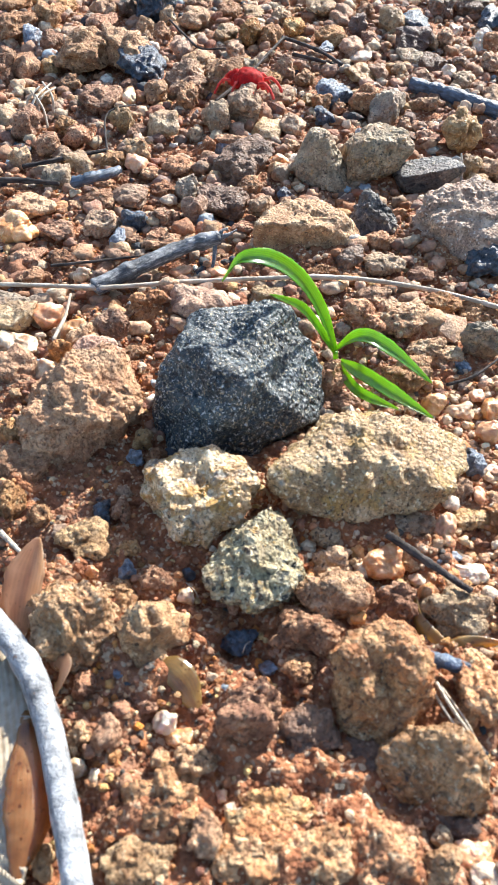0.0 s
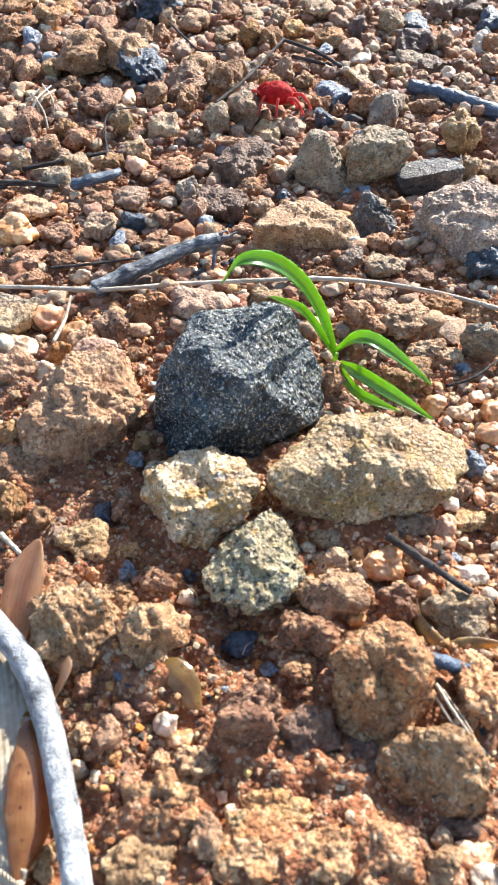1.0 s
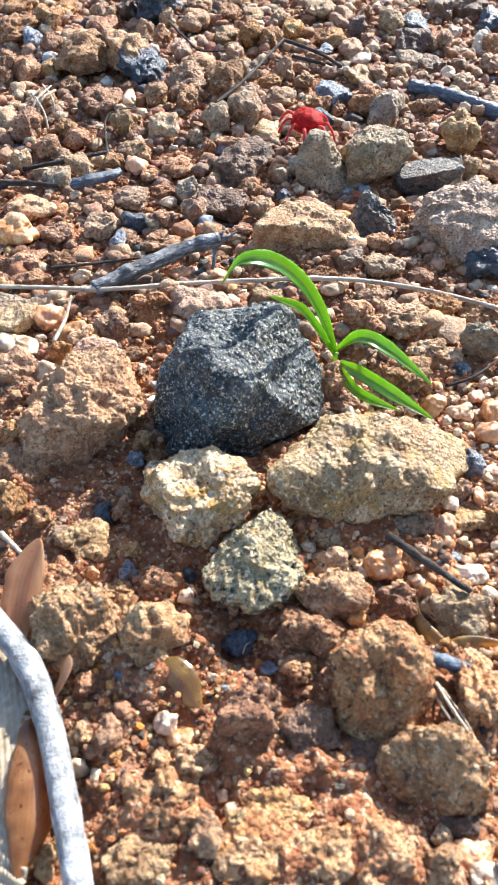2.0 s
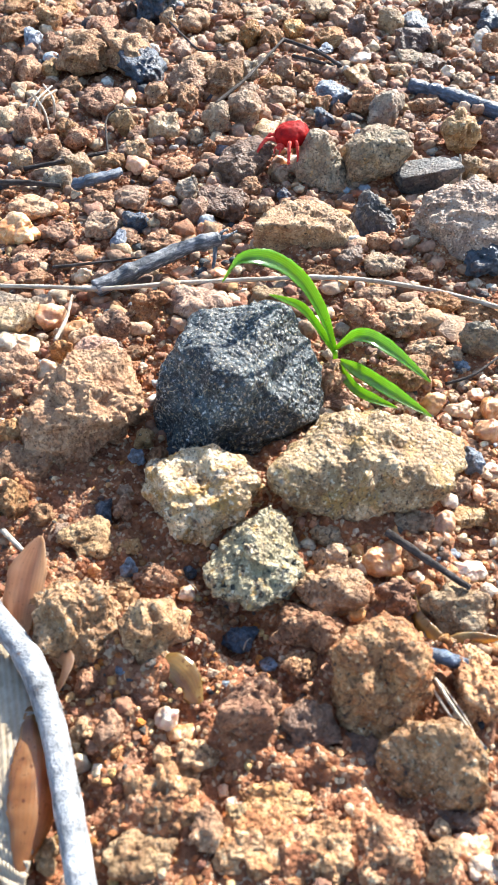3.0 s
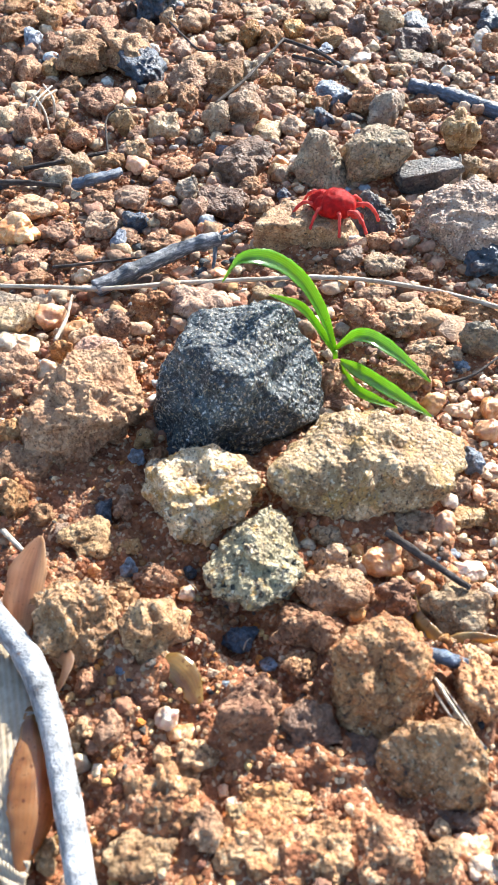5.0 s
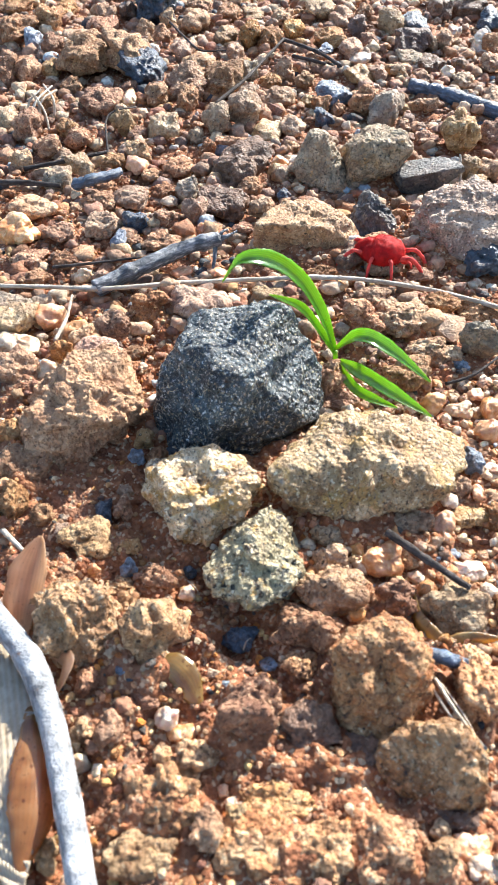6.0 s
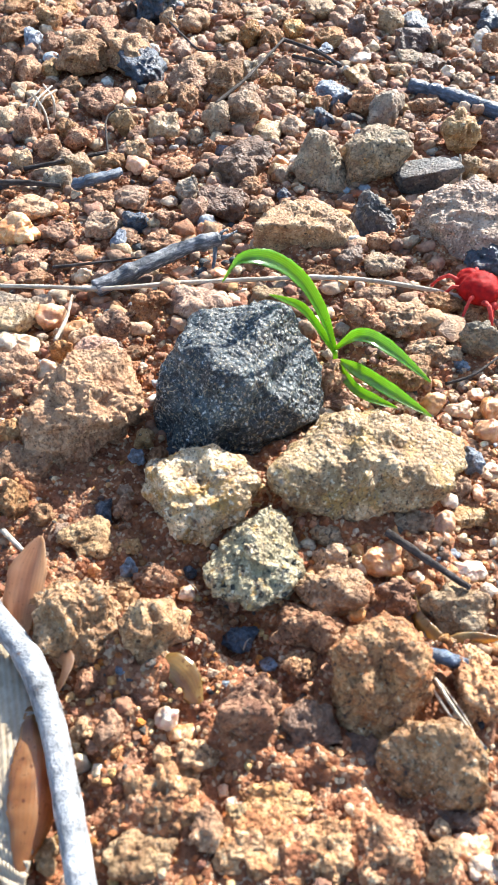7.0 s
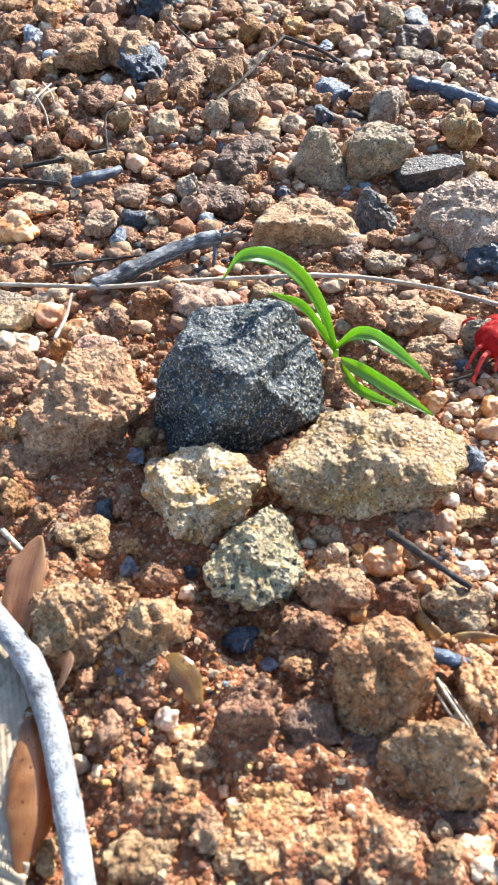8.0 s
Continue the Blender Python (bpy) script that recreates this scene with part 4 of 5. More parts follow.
stone("clod", -20.3, 174.9, 6.3, 6.3, 3.5, 248, 4)
stone("clod", -18.4, 159.3, 6.0, 5.6, 4.0, 249, 4)
stone("clod", -39.5, 166.3, 3.9, 3.8, 2.3, 250, 4)
stone("clod", 7.8, 101.1, 4.3, 3.8, 1.9, 251, 4)
stone("clod", 14.0, 103.3, 5.8, 8.7, 6.7, 252, 5)
stone("clod", 15.0, 113.8, 2.6, 3.8, 2.9, 253, 4)
stone("clod", 23.7, 77.7, 3.8, 3.4, 2.7, 254, 4)
stone("amber", 27.5, 69.3, 2.6, 3.5, 2.9, 255, 4)
stone("bluegrey", 28.6, 66.8, 2.1, 1.8, 1.3, 256, 4)
stone("pale", 23.2, 63.3, 3.1, 2.5, 1.4, 257, 4)
stone("rust", 21.8, 65.8, 3.4, 3.1, 1.7, 258, 4)
stone("amber", 15.0, 66.9, 2.2, 2.4, 2.5, 259, 4)
stone("amber", 20.3, 59.0, 1.8, 2.2, 2.1, 260, 4)
stone("clod", 16.5, 56.5, 4.0, 2.3, 1.8, 261, 4)
# a black piece and the soil's shadow round it, drawn as one dark chip
stone("black", -1.2, 53.8, 4.8, 3.7, 2.1, 262, 5)
stone("amber", -21.4, 64.2, 1.9, 1.7, 2.1, 263, 4)
stone("bluegrey", -16.6, 64.2, 2.5, 2.7, 2.8, 264, 4)
stone("black", -8.2, 63.9, 1.9, 1.7, 2.0, 265, 4)
stone("bluegrey", 2.4, 50.1, 2.4, 2.2, 1.6, 266, 4)
stone("clod", 6.2, 49.2, 4.5, 4.0, 2.8, 267, 5)
stone("umber", 13.8, 38.9, 6.1, 4.5, 2.7, 268, 5)
stone("pale", 12.8, 33.6, 1.2, 1.5, 1.4, 269, 4)
stone("smooth_clod", 5.2, 31.4, 3.2, 2.0, 1.4, 270, 4)
stone("clod", 8.6, 33.3, 2.7, 2.2, 1.2, 271, 4)
stone("amber", -3.1, 34.1, 1.6, 1.5, 1.7, 272, 4)
stone("pale", -1.3, 32.8, 2.7, 1.6, 1.2, 273, 4)
stone("tan", -1.3, 30.9, 2.7, 2.5, 3.1, 274, 4)
stone("amber", -2.4, 28.3, 2.0, 2.0, 2.3, 275, 4)
stone("pale", -1.4, 27.0, 1.7, 2.0, 2.0, 276, 4)
stone("tan", -21.4, 27.6, 2.5, 3.7, 2.8, 277, 4)
stone("rust", -24.3, 26.2, 3.3, 2.4, 1.5, 278, 4)
stone("umber", 22.4, 31.2, 5.1, 3.1, 2.3, 279, 5)
stone("clod", 16.8, 29.3, 2.9, 2.6, 2.6, 280, 4)
stone("amber", 18.0, 27.1, 1.7, 1.5, 0.8, 281, 4)
stone("pale", 24.2, 26.3, 3.3, 2.4, 1.5, 282, 4)
stone("clod", -8.2, 47.8, 3.1, 2.6, 1.4, 283, 4)
stone("clod", -12.3, 45.0, 3.4, 3.0, 1.5, 284, 4)
stone("clod", -25.0, 63.6, 3.5, 3.1, 1.8, 285, 4)
stone("rust", -19.5, 40.7, 2.9, 2.8, 3.4, 286, 4)
stone("clod", -4.4, 38.4, 3.5, 3.1, 1.6, 287, 4)
stone("tan", 11.6, 76.5, 3.3, 3.0, 2.8, 288, 4)
stone("clod", 14.6, 72.1, 3.3, 2.3, 1.5, 289, 4)
stone("clod", -66.0, 311.3, 8.1, 12.1, 4.8, 290, 4)
stone("clod", -18.4, 315.8, 8.6, 12.9, 4.4, 291, 4)
stone("clod", -7.1, 302.0, 7.9, 11.9, 5.8, 292, 4)
stone("rust", 14.9, 284.6, 7.5, 11.3, 5.5, 293, 4)
stone("clod", 16.2, 241.2, 6.0, 7.9, 4.6, 294, 4)
stone("tan", -6.5, 244.1, 7.6, 10.0, 3.4, 295, 4)
stone("clod", -9.5, 213.3, 5.8, 6.8, 3.1, 296, 4)
stone("rust", -15.5, 229.6, 4.8, 6.1, 4.0, 297, 4)
stone("clod", 39.7, 276.1, 5.9, 8.8, 4.5, 298, 4)
stone("tan", 45.3, 249.0, 5.5, 7.5, 4.2, 299, 4)
stone("clod", 52.0, 244.7, 6.4, 8.6, 4.0, 300, 4)
stone("clod", 78.0, 271.3, 7.3, 10.9, 6.3, 301, 4)
stone("tan", 8.2, 278.6, 5.6, 8.3, 3.6, 302, 4)
stone("clod", -57.4, 225.9, 6.4, 8.1, 4.6, 303, 4)
stone("clod", -29.4, 205.5, 5.5, 6.3, 3.4, 304, 4)
stone("tan", -14.0, 203.3, 4.7, 5.3, 3.8, 305, 4)
stone("clod", -23.8, 182.5, 4.8, 5.0, 2.6, 306, 4)
stone("clod", -34.6, 178.4, 5.4, 5.5, 2.4, 307, 4)
stone("amber", -10.2, 156.2, 3.4, 3.0, 2.3, 308, 4)
stone("clod", -1.4, 156.6, 5.0, 4.5, 2.5, 309, 4)
stone("pale", 1.7, 149.3, 3.6, 3.3, 2.9, 310, 4)
stone("clod", 14.9, 195.3, 4.3, 4.7, 3.5, 311, 4)
stone("clod", 46.3, 201.6, 6.3, 7.2, 3.6, 312, 4)
stone("tan", 57.2, 174.6, 5.3, 5.5, 2.9, 313, 4)
stone("clod", 41.3, 143.0, 5.3, 4.6, 2.4, 314, 4)
stone("clod", 20.4, 136.3, 4.6, 3.8, 2.1, 315, 4)

stone("bluegrey", -7.3, 196.7, 6.5, 6.0, 3.4, 316, 4)


build_ground()


# ---- sticks and straws ----
def smooth_path(points, per=10):
    """A curve through the points."""
    p = np.array(points, dtype=float)
    p = np.vstack([2 * p[0] - p[1], p, 2 * p[-1] - p[-2]])
    out = []
    for i in range(1, len(p) - 2):
        for t in np.linspace(0, 1, per, endpoint=False):
            out.append(0.5 * (2 * p[i] + (p[i + 1] - p[i - 1]) * t + (2 * p[i - 1] - 5 * p[i] + 4 * p[i + 1] - p[i + 2]) * t ** 2 + (3 * p[i] - p[i - 1] - 3 * p[i + 1] + p[i + 2]) * t ** 3))
    out.append(p[-2])
    return np.array(out)


def tube(points, radius, taper=1.0, sides=12, per=12, wobble=0.1, seed=1, knots=()):
    """A rough stick along the points (mm); knots are (share of the length, swelling)."""
    c = smooth_path(points, per)
    n = len(c)
    way = np.gradient(c, axis=0)
    way /= np.linalg.norm(way, axis=1)[:, None]
    side = np.cross(way, [0.0, 0.0, 1.0])
    side /= np.linalg.norm(side, axis=1)[:, None] + 1e-9
    up = np.cross(side, way)
    a = np.linspace(0, 2 * math.pi, sides, endpoint=False)
    s = np.linspace(0, 1, n)
    r = radius * (1 + (taper - 1) * s)
    for at, swell in knots:
        r = r * (1 + swell * np.exp(-((s - at) / 0.035) ** 2))
    ring = c[:, None, :] + r[:, None, None] * (np.cos(a)[None, :, None] * side[:, None, :] + np.sin(a)[None, :, None] * up[:, None, :])
    v = ring.reshape(-1, 3)
    mid = np.repeat(c, sides, axis=0)
    out = (v - mid) / (np.linalg.norm(v - mid, axis=1)[:, None] + 1e-9)
    v = v + out * (wobble * radius * (layered(v / (1.6 * radius), 3, seed) + 0.5 * layered(v / (0.5 * radius), 2, seed + 7)))[:, None]
    i, j = np.arange(n - 1)[:, None] * sides, np.arange(sides)[None, :]
    k = (j + 1) % sides
    f = np.stack([i + j, i + k, i + sides + k, i + sides + j], axis=-1).reshape(-1, 4)
    ends = np.vstack([v, c[0] - way[0] * radius * 0.3, c[-1] + way[-1] * radius * 0.4 * taper])
    j, k = np.arange(sides), (np.arange(sides) + 1) % sides
    first = np.stack([np.full(sides, len(v)), k, j, j], axis=1)
    last = np.stack([np.full(sides, len(v) + 1), (n - 1) * sides + j, (n - 1) * sides + k, (n - 1) * sides + k], axis=1)
    length = np.concatenate([[0], np.cumsum(np.linalg.norm(np.diff(c, axis=0), axis=1))])
    uv = np.stack([np.repeat(length, sides), np.tile(np.sin(a) * radius, n), np.tile(np.cos(a) * radius, n)], axis=1)
    return ends, f, first[:, :3], last[:, :3], np.vstack([uv[:, :2], uv[:1, :2], uv[-1:, :2]])


def tube_mesh(name, *args, **more):
    v, quads, first, last, uv = tube(*args, **more)
    tris = np.vstack([quads[:, [0, 1, 2]], quads[:, [0, 2, 3]], first, last])
    me = mesh_of(name, v * MM, tris)
    layer = me.uv_layers.new(name="grain")
    index = np.zeros(len(me.loops), dtype=np.int32)
    me.loops.foreach_get("vertex_index", index)
    layer.data.foreach_set("uv", (uv[index] * MM).astype(np.float32).ravel())
    return me


def grey_stick(points, r):
    ob = thing("grey_stick", tube_mesh("grey_stick", points, r, 0.95, 32, 30, 0.035, 3, ((0.36, 0.16), (0.44, 0.1), (0.78, 0.05))), BARK, "weathered silver-grey stick with a small knot, lying across", "stick")
    a = Vector(points[3])
    part("snag", tube_mesh("snag", [a + Vector((-0.5, 1.2, 0.4)), a + Vector((0.9, -0.5, 0.6)), a + Vector((1.7, -2.8, 0.3))], 0.95, 0.5, 10, 6, 0.15, 8), BARK, ob, "broken side shoot")


def broken_twig(points, r):
    ob = thing("broken_twig", tube_mesh("broken_twig", points, r, 0.85, 20, 20, 0.09, 5, ((0.3, 0.25), (0.85, 0.2))), ASH, "ash-grey broken twig with splintered end on gravel", "twig")
    e = Vector(points[-1])
    part("prong", tube_mesh("prong", [e - Vector((0.6, 0, 0.4)), e + Vector((1.8, 0, 0.6)), e + Vector((3.6, 1.0, 1.2))], 0.7, 0.3, 8, 6, 0.2, 9), ASH, ob)
    part("prong", tube_mesh("prong", [e - Vector((0.6, 0, 0.2)), e + Vector((0.6, 1.0, 1.0)), e + Vector((1.6, 2.0, 0.8))], 0.45, 0.3, 8, 6, 0.2, 10), ASH, ob)
    part("prong", tube_mesh("prong", [e - Vector((0.8, 0, 0.4)), e + Vector((-1.0, -3.2, -2.6)), e + Vector((-1.6, -6.4, -5.0))], 0.5, 0.6, 8, 8, 0.15, 11), ASH, ob)


def long_straw(points, r):
    thing("long_straw", tube_mesh("long_straw", points, r, 1.1, 12, 16, 0.08, 12, ((0.22, 0.4), (0.36, 0.3), (0.62, 0.25))), STRAW, "long thin pale dry grass straw lying across the gravel", "straw")


def charred_stick(points, r):
    thing("charred_stick", tube_mesh("charred_stick", points, r, 1.05, 20, 30, 0.12, 14, ((0.08, 0.06), (0.22, -0.16), (0.41, -0.12), (0.47, 0.08), (0.63, -0.18), (0.8, -0.12))), CHAR, "charred black stick on gravel, the sky's blue reflection put into its colour", "stick")


COUNT = [20]


def twig(points, r):
    COUNT[0] += 1
    thing("twig", tube_mesh("twig", points, r, 0.7, 9, 10, 0.15, COUNT[0], ((0.5, 0.25),)), TWIG, "thin dark dry twig lying on the gravel", "twig", "thin twigs on the gravel")


def straw(points, r):
    COUNT[0] += 1
    thing("straw", tube_mesh("straw", points, r, 0.7, 8, 10, 0.08, COUNT[0]), STRAW, "thin pale dry straw on red soil", "straw", "straws on the soil")


def charcoal_sliver(points, r):
    ob = thing("charcoal_sliver", tube_mesh("charcoal_sliver", points, r, 0.75, 9, 10, 0.3, 44, ((0.0, -0.5), (0.3, -0.2), (0.98, -0.5))), CHAR, "black sliver of charcoal beside stones, tinted with the sky's blue reflection", "charcoal")
    return ob


def rootlet(points, r):
    COUNT[0] += 1
    thing("rootlet", tube_mesh("rootlet", points, r, 0.7, 6, 8, 0.05, COUNT[0]), STRAW, "hair-thin pale rootlet on the soil", "rootlet", "rootlets on the soil")


grey_stick([(-36.5, 60.0, 5.5), (-31.5, 53.9, 5.5), (-28.0, 50.1, 5.5), (-25.1, 46.1, 5.5), (-22.0, 39.6, 5.5), (-19.7, 33.4, 5.5), (-17.8, 27.9, 5.5), (-15.8, 21.7, 5)], 1.55)
broken_twig([(-30.4, 131.8, 1.8), (-23.3, 136.4, 3.2), (-14.0, 142.4, 4.4), (-6.1, 144.0, 6)], 1.75)
long_straw([(-52.1, 131.5, 3), (-39.8, 131.0, 3), (-28.9, 131.1, 2.5), (-12.4, 133.1, 2.5), (1.0, 133.5, 3), (13.2, 133.4, 3.5), (24.2, 132.2, 3.5), (37.0, 129.0, 3), (49.0, 123.8, 2.5)], 0.42)
charred_stick([(46.7, 234.2, 3), (56.9, 226.0, 3), (70.3, 212.1, 3)], 2.0)
twig([(-9.5, 220.4, 3), (-0.2, 238.9, 4), (10.9, 267.2, 5)], 0.55)
twig([(10.6, 270.3, 4), (20.8, 259.0, 4), (27.9, 249.4, 3)], 0.65)
twig([(13.5, 258.0, 3), (20.5, 253.2, 3), (25.7, 252.3, 2)], 0.6)
twig([(-55.1, 183.7, 2), (-45.7, 185.8, 3), (-35.6, 190.8, 3)], 0.6)
twig([(-61.5, 175.9, 2.5), (-52.0, 175.4, 2.5), (-44.5, 173.9, 2.5)], 0.75)
twig([(-35.5, 191.4, 2), (-37.8, 207.1, 4), (-35.4, 211.6, 5), (-30.8, 216.3, 4)], 0.3)
twig([(-26.6, 287.0, 4), (-19.8, 267.2, 5), (-15.2, 263.0, 3), (-7.3, 263.0, 3)], 0.4)
twig([(-40.6, 140.4, 1.5), (-32.6, 141.1, 2), (-22.9, 143.3, 2)], 0.35)
twig([(19.0, 67.8, 5), (23.4, 62.5, 6), (28.5, 58.6, 5)], 0.6)
straw([(22.0, 46.1, 4.5), (23.5, 41.4, 5.5), (25.8, 37.6, 5)], 0.25)
straw([(21.6, 45.2, 4), (22.8, 41.3, 5), (25.1, 37.6, 4.5)], 0.20)
straw([(22.5, 46.0, 4.2), (24.4, 41.0, 5.2), (25.6, 38.1, 4.5)], 0.15)
twig([(33.6, 102.6, 2), (38.7, 104.5, 2.5), (44.6, 109.5, 3)], 0.3)
straw([(-35.1, 113.7, 3), (-34.2, 120.7, 3), (-34.1, 127.3, 3.5)], 0.4)
straw([(-35.3, 70.7, 2), (-33.3, 68.7, 2), (-31.3, 66.7, 2)], 0.45)
straw([(15.3, 70.6, 1.5), (17.5, 71.2, 2.5), (21.1, 71.8, 2.5)], 0.3)
charcoal_sliver([(19.6, 52.1, 4), (21.1, 49.4, 5), (24.1, 48.3, 5), (27.1, 47.8, 4.5)], 1.15)
charcoal_sliver([(-41.3, 172.6, 3.2), (-36.1, 172.9, 4.4), (-30.3, 177.6, 4.2)], 1.45)
straw([(-59.7, 214.3, 1), (-58.1, 217.6, 5), (-55.1, 226.2, 6)], 0.36)
straw([(-58.7, 215.4, 1), (-55.8, 217.0, 6), (-53.9, 225.6, 5)], 0.36)
straw([(-61.1, 218.1, 1), (-59.9, 217.6, 5), (-57.1, 221.1, 7)], 0.36)
straw([(-57.7, 218.1, 1), (-57.8, 218.2, 4), (-58.9, 218.3, 7)], 0.36)
straw([(-53.7, 208.8, 1), (-54.9, 212.6, 4), (-58.0, 218.2, 6)], 0.36)
straw([(-53.8, 218.1, 1), (-53.8, 219.6, 5), (-57.6, 227.0, 6)], 0.36)
straw([(50.6, 178.4, 1), (50.7, 179.5, 4), (50.0, 180.5, 7)], 0.3)
rootlet([(-8.5, 62.7, 1), (-7.2, 61.0, 1.5), (-6.7, 60.3, 1)], 0.09)
rootlet([(9.2, 35.3, 1), (10.0, 35.7, 2), (9.8, 36.9, 1.5)], 0.09)
rootlet([(9.3, 35.2, 1), (10.3, 35.1, 1.6), (10.8, 35.9, 1)], 0.09)
rootlet([(-34.0, 83.1, 1), (-32.4, 81.1, 1.6), (-31.6, 81.9, 1)], 0.09)
rootlet([(3.7, 35.5, 1), (4.9, 35.6, 1.5), (5.7, 36.3, 1)], 0.09)
rootlet([(-10.8, 28.2, 1), (-10.5, 29.0, 2), (-10.4, 30.5, 1)], 0.09)
rootlet([(-0.8, 52.0, 1), (-0.4, 52.6, 2), (0.3, 53.8, 1)], 0.09)
rootlet([(-8.7, 66.0, 1), (-8.2, 67.1, 1.5), (-7.2, 68.4, 1)], 0.09)
rootlet([(-26.7, 36.8, 1), (-25.3, 37.0, 2), (-25.1, 38.4, 1)], 0.09)
rootlet([(14.7, 57.8, 1), (15.5, 55.9, 2), (15.9, 55.3, 1)], 0.09)
rootlet([(22.1, 30.2, 1), (22.7, 30.2, 2), (23.3, 30.1, 1)], 0.09)


# ---- leaves ----
def blade_mesh(name, points, width, fold=0.25, thick=0.09, across=(1.0, 0.0, 0.0), teeth=0.0, seed=1, curl=0.0, tail=0.35, per=12):
    """A leaf blade along the points (mm), folded along its middle rib, with real thickness."""
    c = smooth_path(points, per)
    n, m = len(c), 9
    way = np.gradient(c, axis=0)
    way /= np.linalg.norm(way, axis=1)[:, None]
    side = np.array(across)[None, :] - way * (way @ np.array(across))[:, None]
    side /= np.linalg.norm(side, axis=1)[:, None] + 1e-9
    up = np.cross(side, way)
    s = np.linspace(0, 1, n)
    w = width * np.clip(np.minimum((s + 0.12) / tail, 1.0), 0, 1) * np.clip((1.01 - s) / 0.36, 0.0, 1) ** 0.7
    u = np.linspace(-1, 1, m)
    rng = np.random.default_rng(seed)
    ragged = 1 + teeth * rng.uniform(-1, 1, (n, 2))
    reach = np.where(u[None, :] < 0, ragged[:, :1], ragged[:, 1:]) ** (np.abs(u)[None, :] > 0.9)
    top = c[:, None, :] + (w[:, None] * 0.5 * u[None, :] * reach)[:, :, None] * side[:, None, :]
    top = top + ((np.abs(u) * fold + curl * u ** 2)[None, :] * w[:, None] * 0.5)[:, :, None] * up[:, None, :]
    v = np.vstack([top.reshape(-1, 3), (top - up[:, None, :] * thick).reshape(-1, 3)])
    i, j = np.arange(n - 1)[:, None] * m, np.arange(m - 1)[None, :]
    q = np.stack([i + j, i + j + 1, i + m + j + 1, i + m + j], axis=-1).reshape(-1, 4)
    h = n * m
    rim = [[a * m, (a + 1) * m, (a + 1) * m + h, a * m + h] for a in range(n - 1)]
    rim += [[a * m + m - 1, a * m + m - 1 + h, (a + 1) * m + m - 1 + h, (a + 1) * m + m - 1] for a in range(n - 1)]
    rim += [[b, b + h, b + 1 + h, b + 1] for b in range(m - 1)] + [[(n - 1) * m + b, (n - 1) * m + b + 1, (n - 1) * m + b + 1 + h, (n - 1) * m + b + h] for b in range(m - 1)]
    me = mesh_of(name, v * MM, np.vstack([q, q[:, ::-1] + h, np.array(rim)]))
    layer = me.uv_layers.new(name="blade")
    uv = np.stack([np.tile(u * 0.5 + 0.5, n), np.repeat(s, m)], axis=1)
    uv = np.vstack([uv, uv])
    index = np.zeros(len(me.loops), dtype=np.int32)
    me.loops.foreach_get("vertex_index", index)
    layer.data.foreach_set("uv", uv[index].astype(np.float32).ravel())
    return me


def blade(plant, points, width):
    COUNT[0] += 1
    turn = 1 if points[-1][0] < points[0][0] else -1
    part("leaf", blade_mesh("leaf", points, width * 1.22, 0.52, 0.1, (0.35 * turn, 0.82 * turn, 0.45 * turn), 0.04, COUNT[0], per=22), GREEN, plant)


def dry_leaf(points, width, across, label, skin=None):
    COUNT[0] += 1
    thing("dry_leaf", blade_mesh("dry_leaf", points, width, 0.12, 0.12, across, 0.05, COUNT[0], 0.25, 0.5), skin or DRY, label, "leaf", "dry leaves on the soil")


def husk(points, width):
    me = blade_mesh("husk", points, width, 0.05, 0.25, (1.0, 0.25, 0.15), 0.04, 5, 0.1, 0.2, 40)
    v = np.zeros(len(me.vertices) * 3, dtype=np.float32)
    me.vertices.foreach_get("co", v)
    v = v.reshape(-1, 3)
    v[:, 2] += 0.00028 * np.sin((v[:, 1] + 0.5 * v[:, 0]) / 0.00021 / 1.0)
    me.vertices.foreach_set("co", v.ravel())
    thing("husk", me, HUSK, "pale straw-coloured ribbed husk under the grey stick", "husk")


plant = tagged(new("grass_seedling"), "bright green grass seedling with arching blades between stones", "plant")
blade(plant, [(14.9, 107.5, 5.1), (12.1, 107.5, 12.5), (8.4, 106.5, 19.8), (3.8, 104.5, 25.0), (-0.9, 102.5, 26.6), (-4.1, 101.5, 23.3)], 2.25)
blade(plant, [(14.5, 107.5, 5.1), (10.8, 103.5, 13.7), (7.5, 98.5, 21.0), (2.9, 93.5, 26.5)], 1.25)
blade(plant, [(14.6, 107.5, 5.5), (18.7, 105.5, 10.0), (23.2, 103.5, 8.9), (30.7, 101.5, 3.4)], 2.1)
blade(plant, [(15.7, 106.0, 4.5), (18.9, 98.5, 7.5), (22.9, 93.0, 8.2), (28.1, 88.4, 7.5)], 1.9)
blade(plant, [(15.5, 105.7, 4), (17.3, 98.4, 5), (20.0, 94.8, 5.5), (23.8, 93.2, 5)], 1.4)
dry_leaf([(-29.1, 51.3, 1.5), (-28.9, 56.7, 4), (-28.2, 61.0, 6.5), (-27.6, 64.9, 8)], 5.6, across=(0.9, 0.1, 0.35), label='brown translucent dry leaf standing behind the stick')
dry_leaf([(-26.1, 52.4, 3), (-23.6, 49.5, 4), (-22.2, 48.1, 4.5), (-23.1, 44.5, 3)], 2.4, across=(0.5, 0.5, 0.6), label='small grey-brown dry leaf tip under the stick')
dry_leaf([(-25.5, 43.1, 3.5), (-23.5, 36.6, 5), (-22.7, 30.7, 5), (-23.2, 25.1, 3.5)], 5.2, across=(1.0, 0.0, -0.25), label="amber-brown curled dry leaf beneath the grey stick", skin=AMBER)
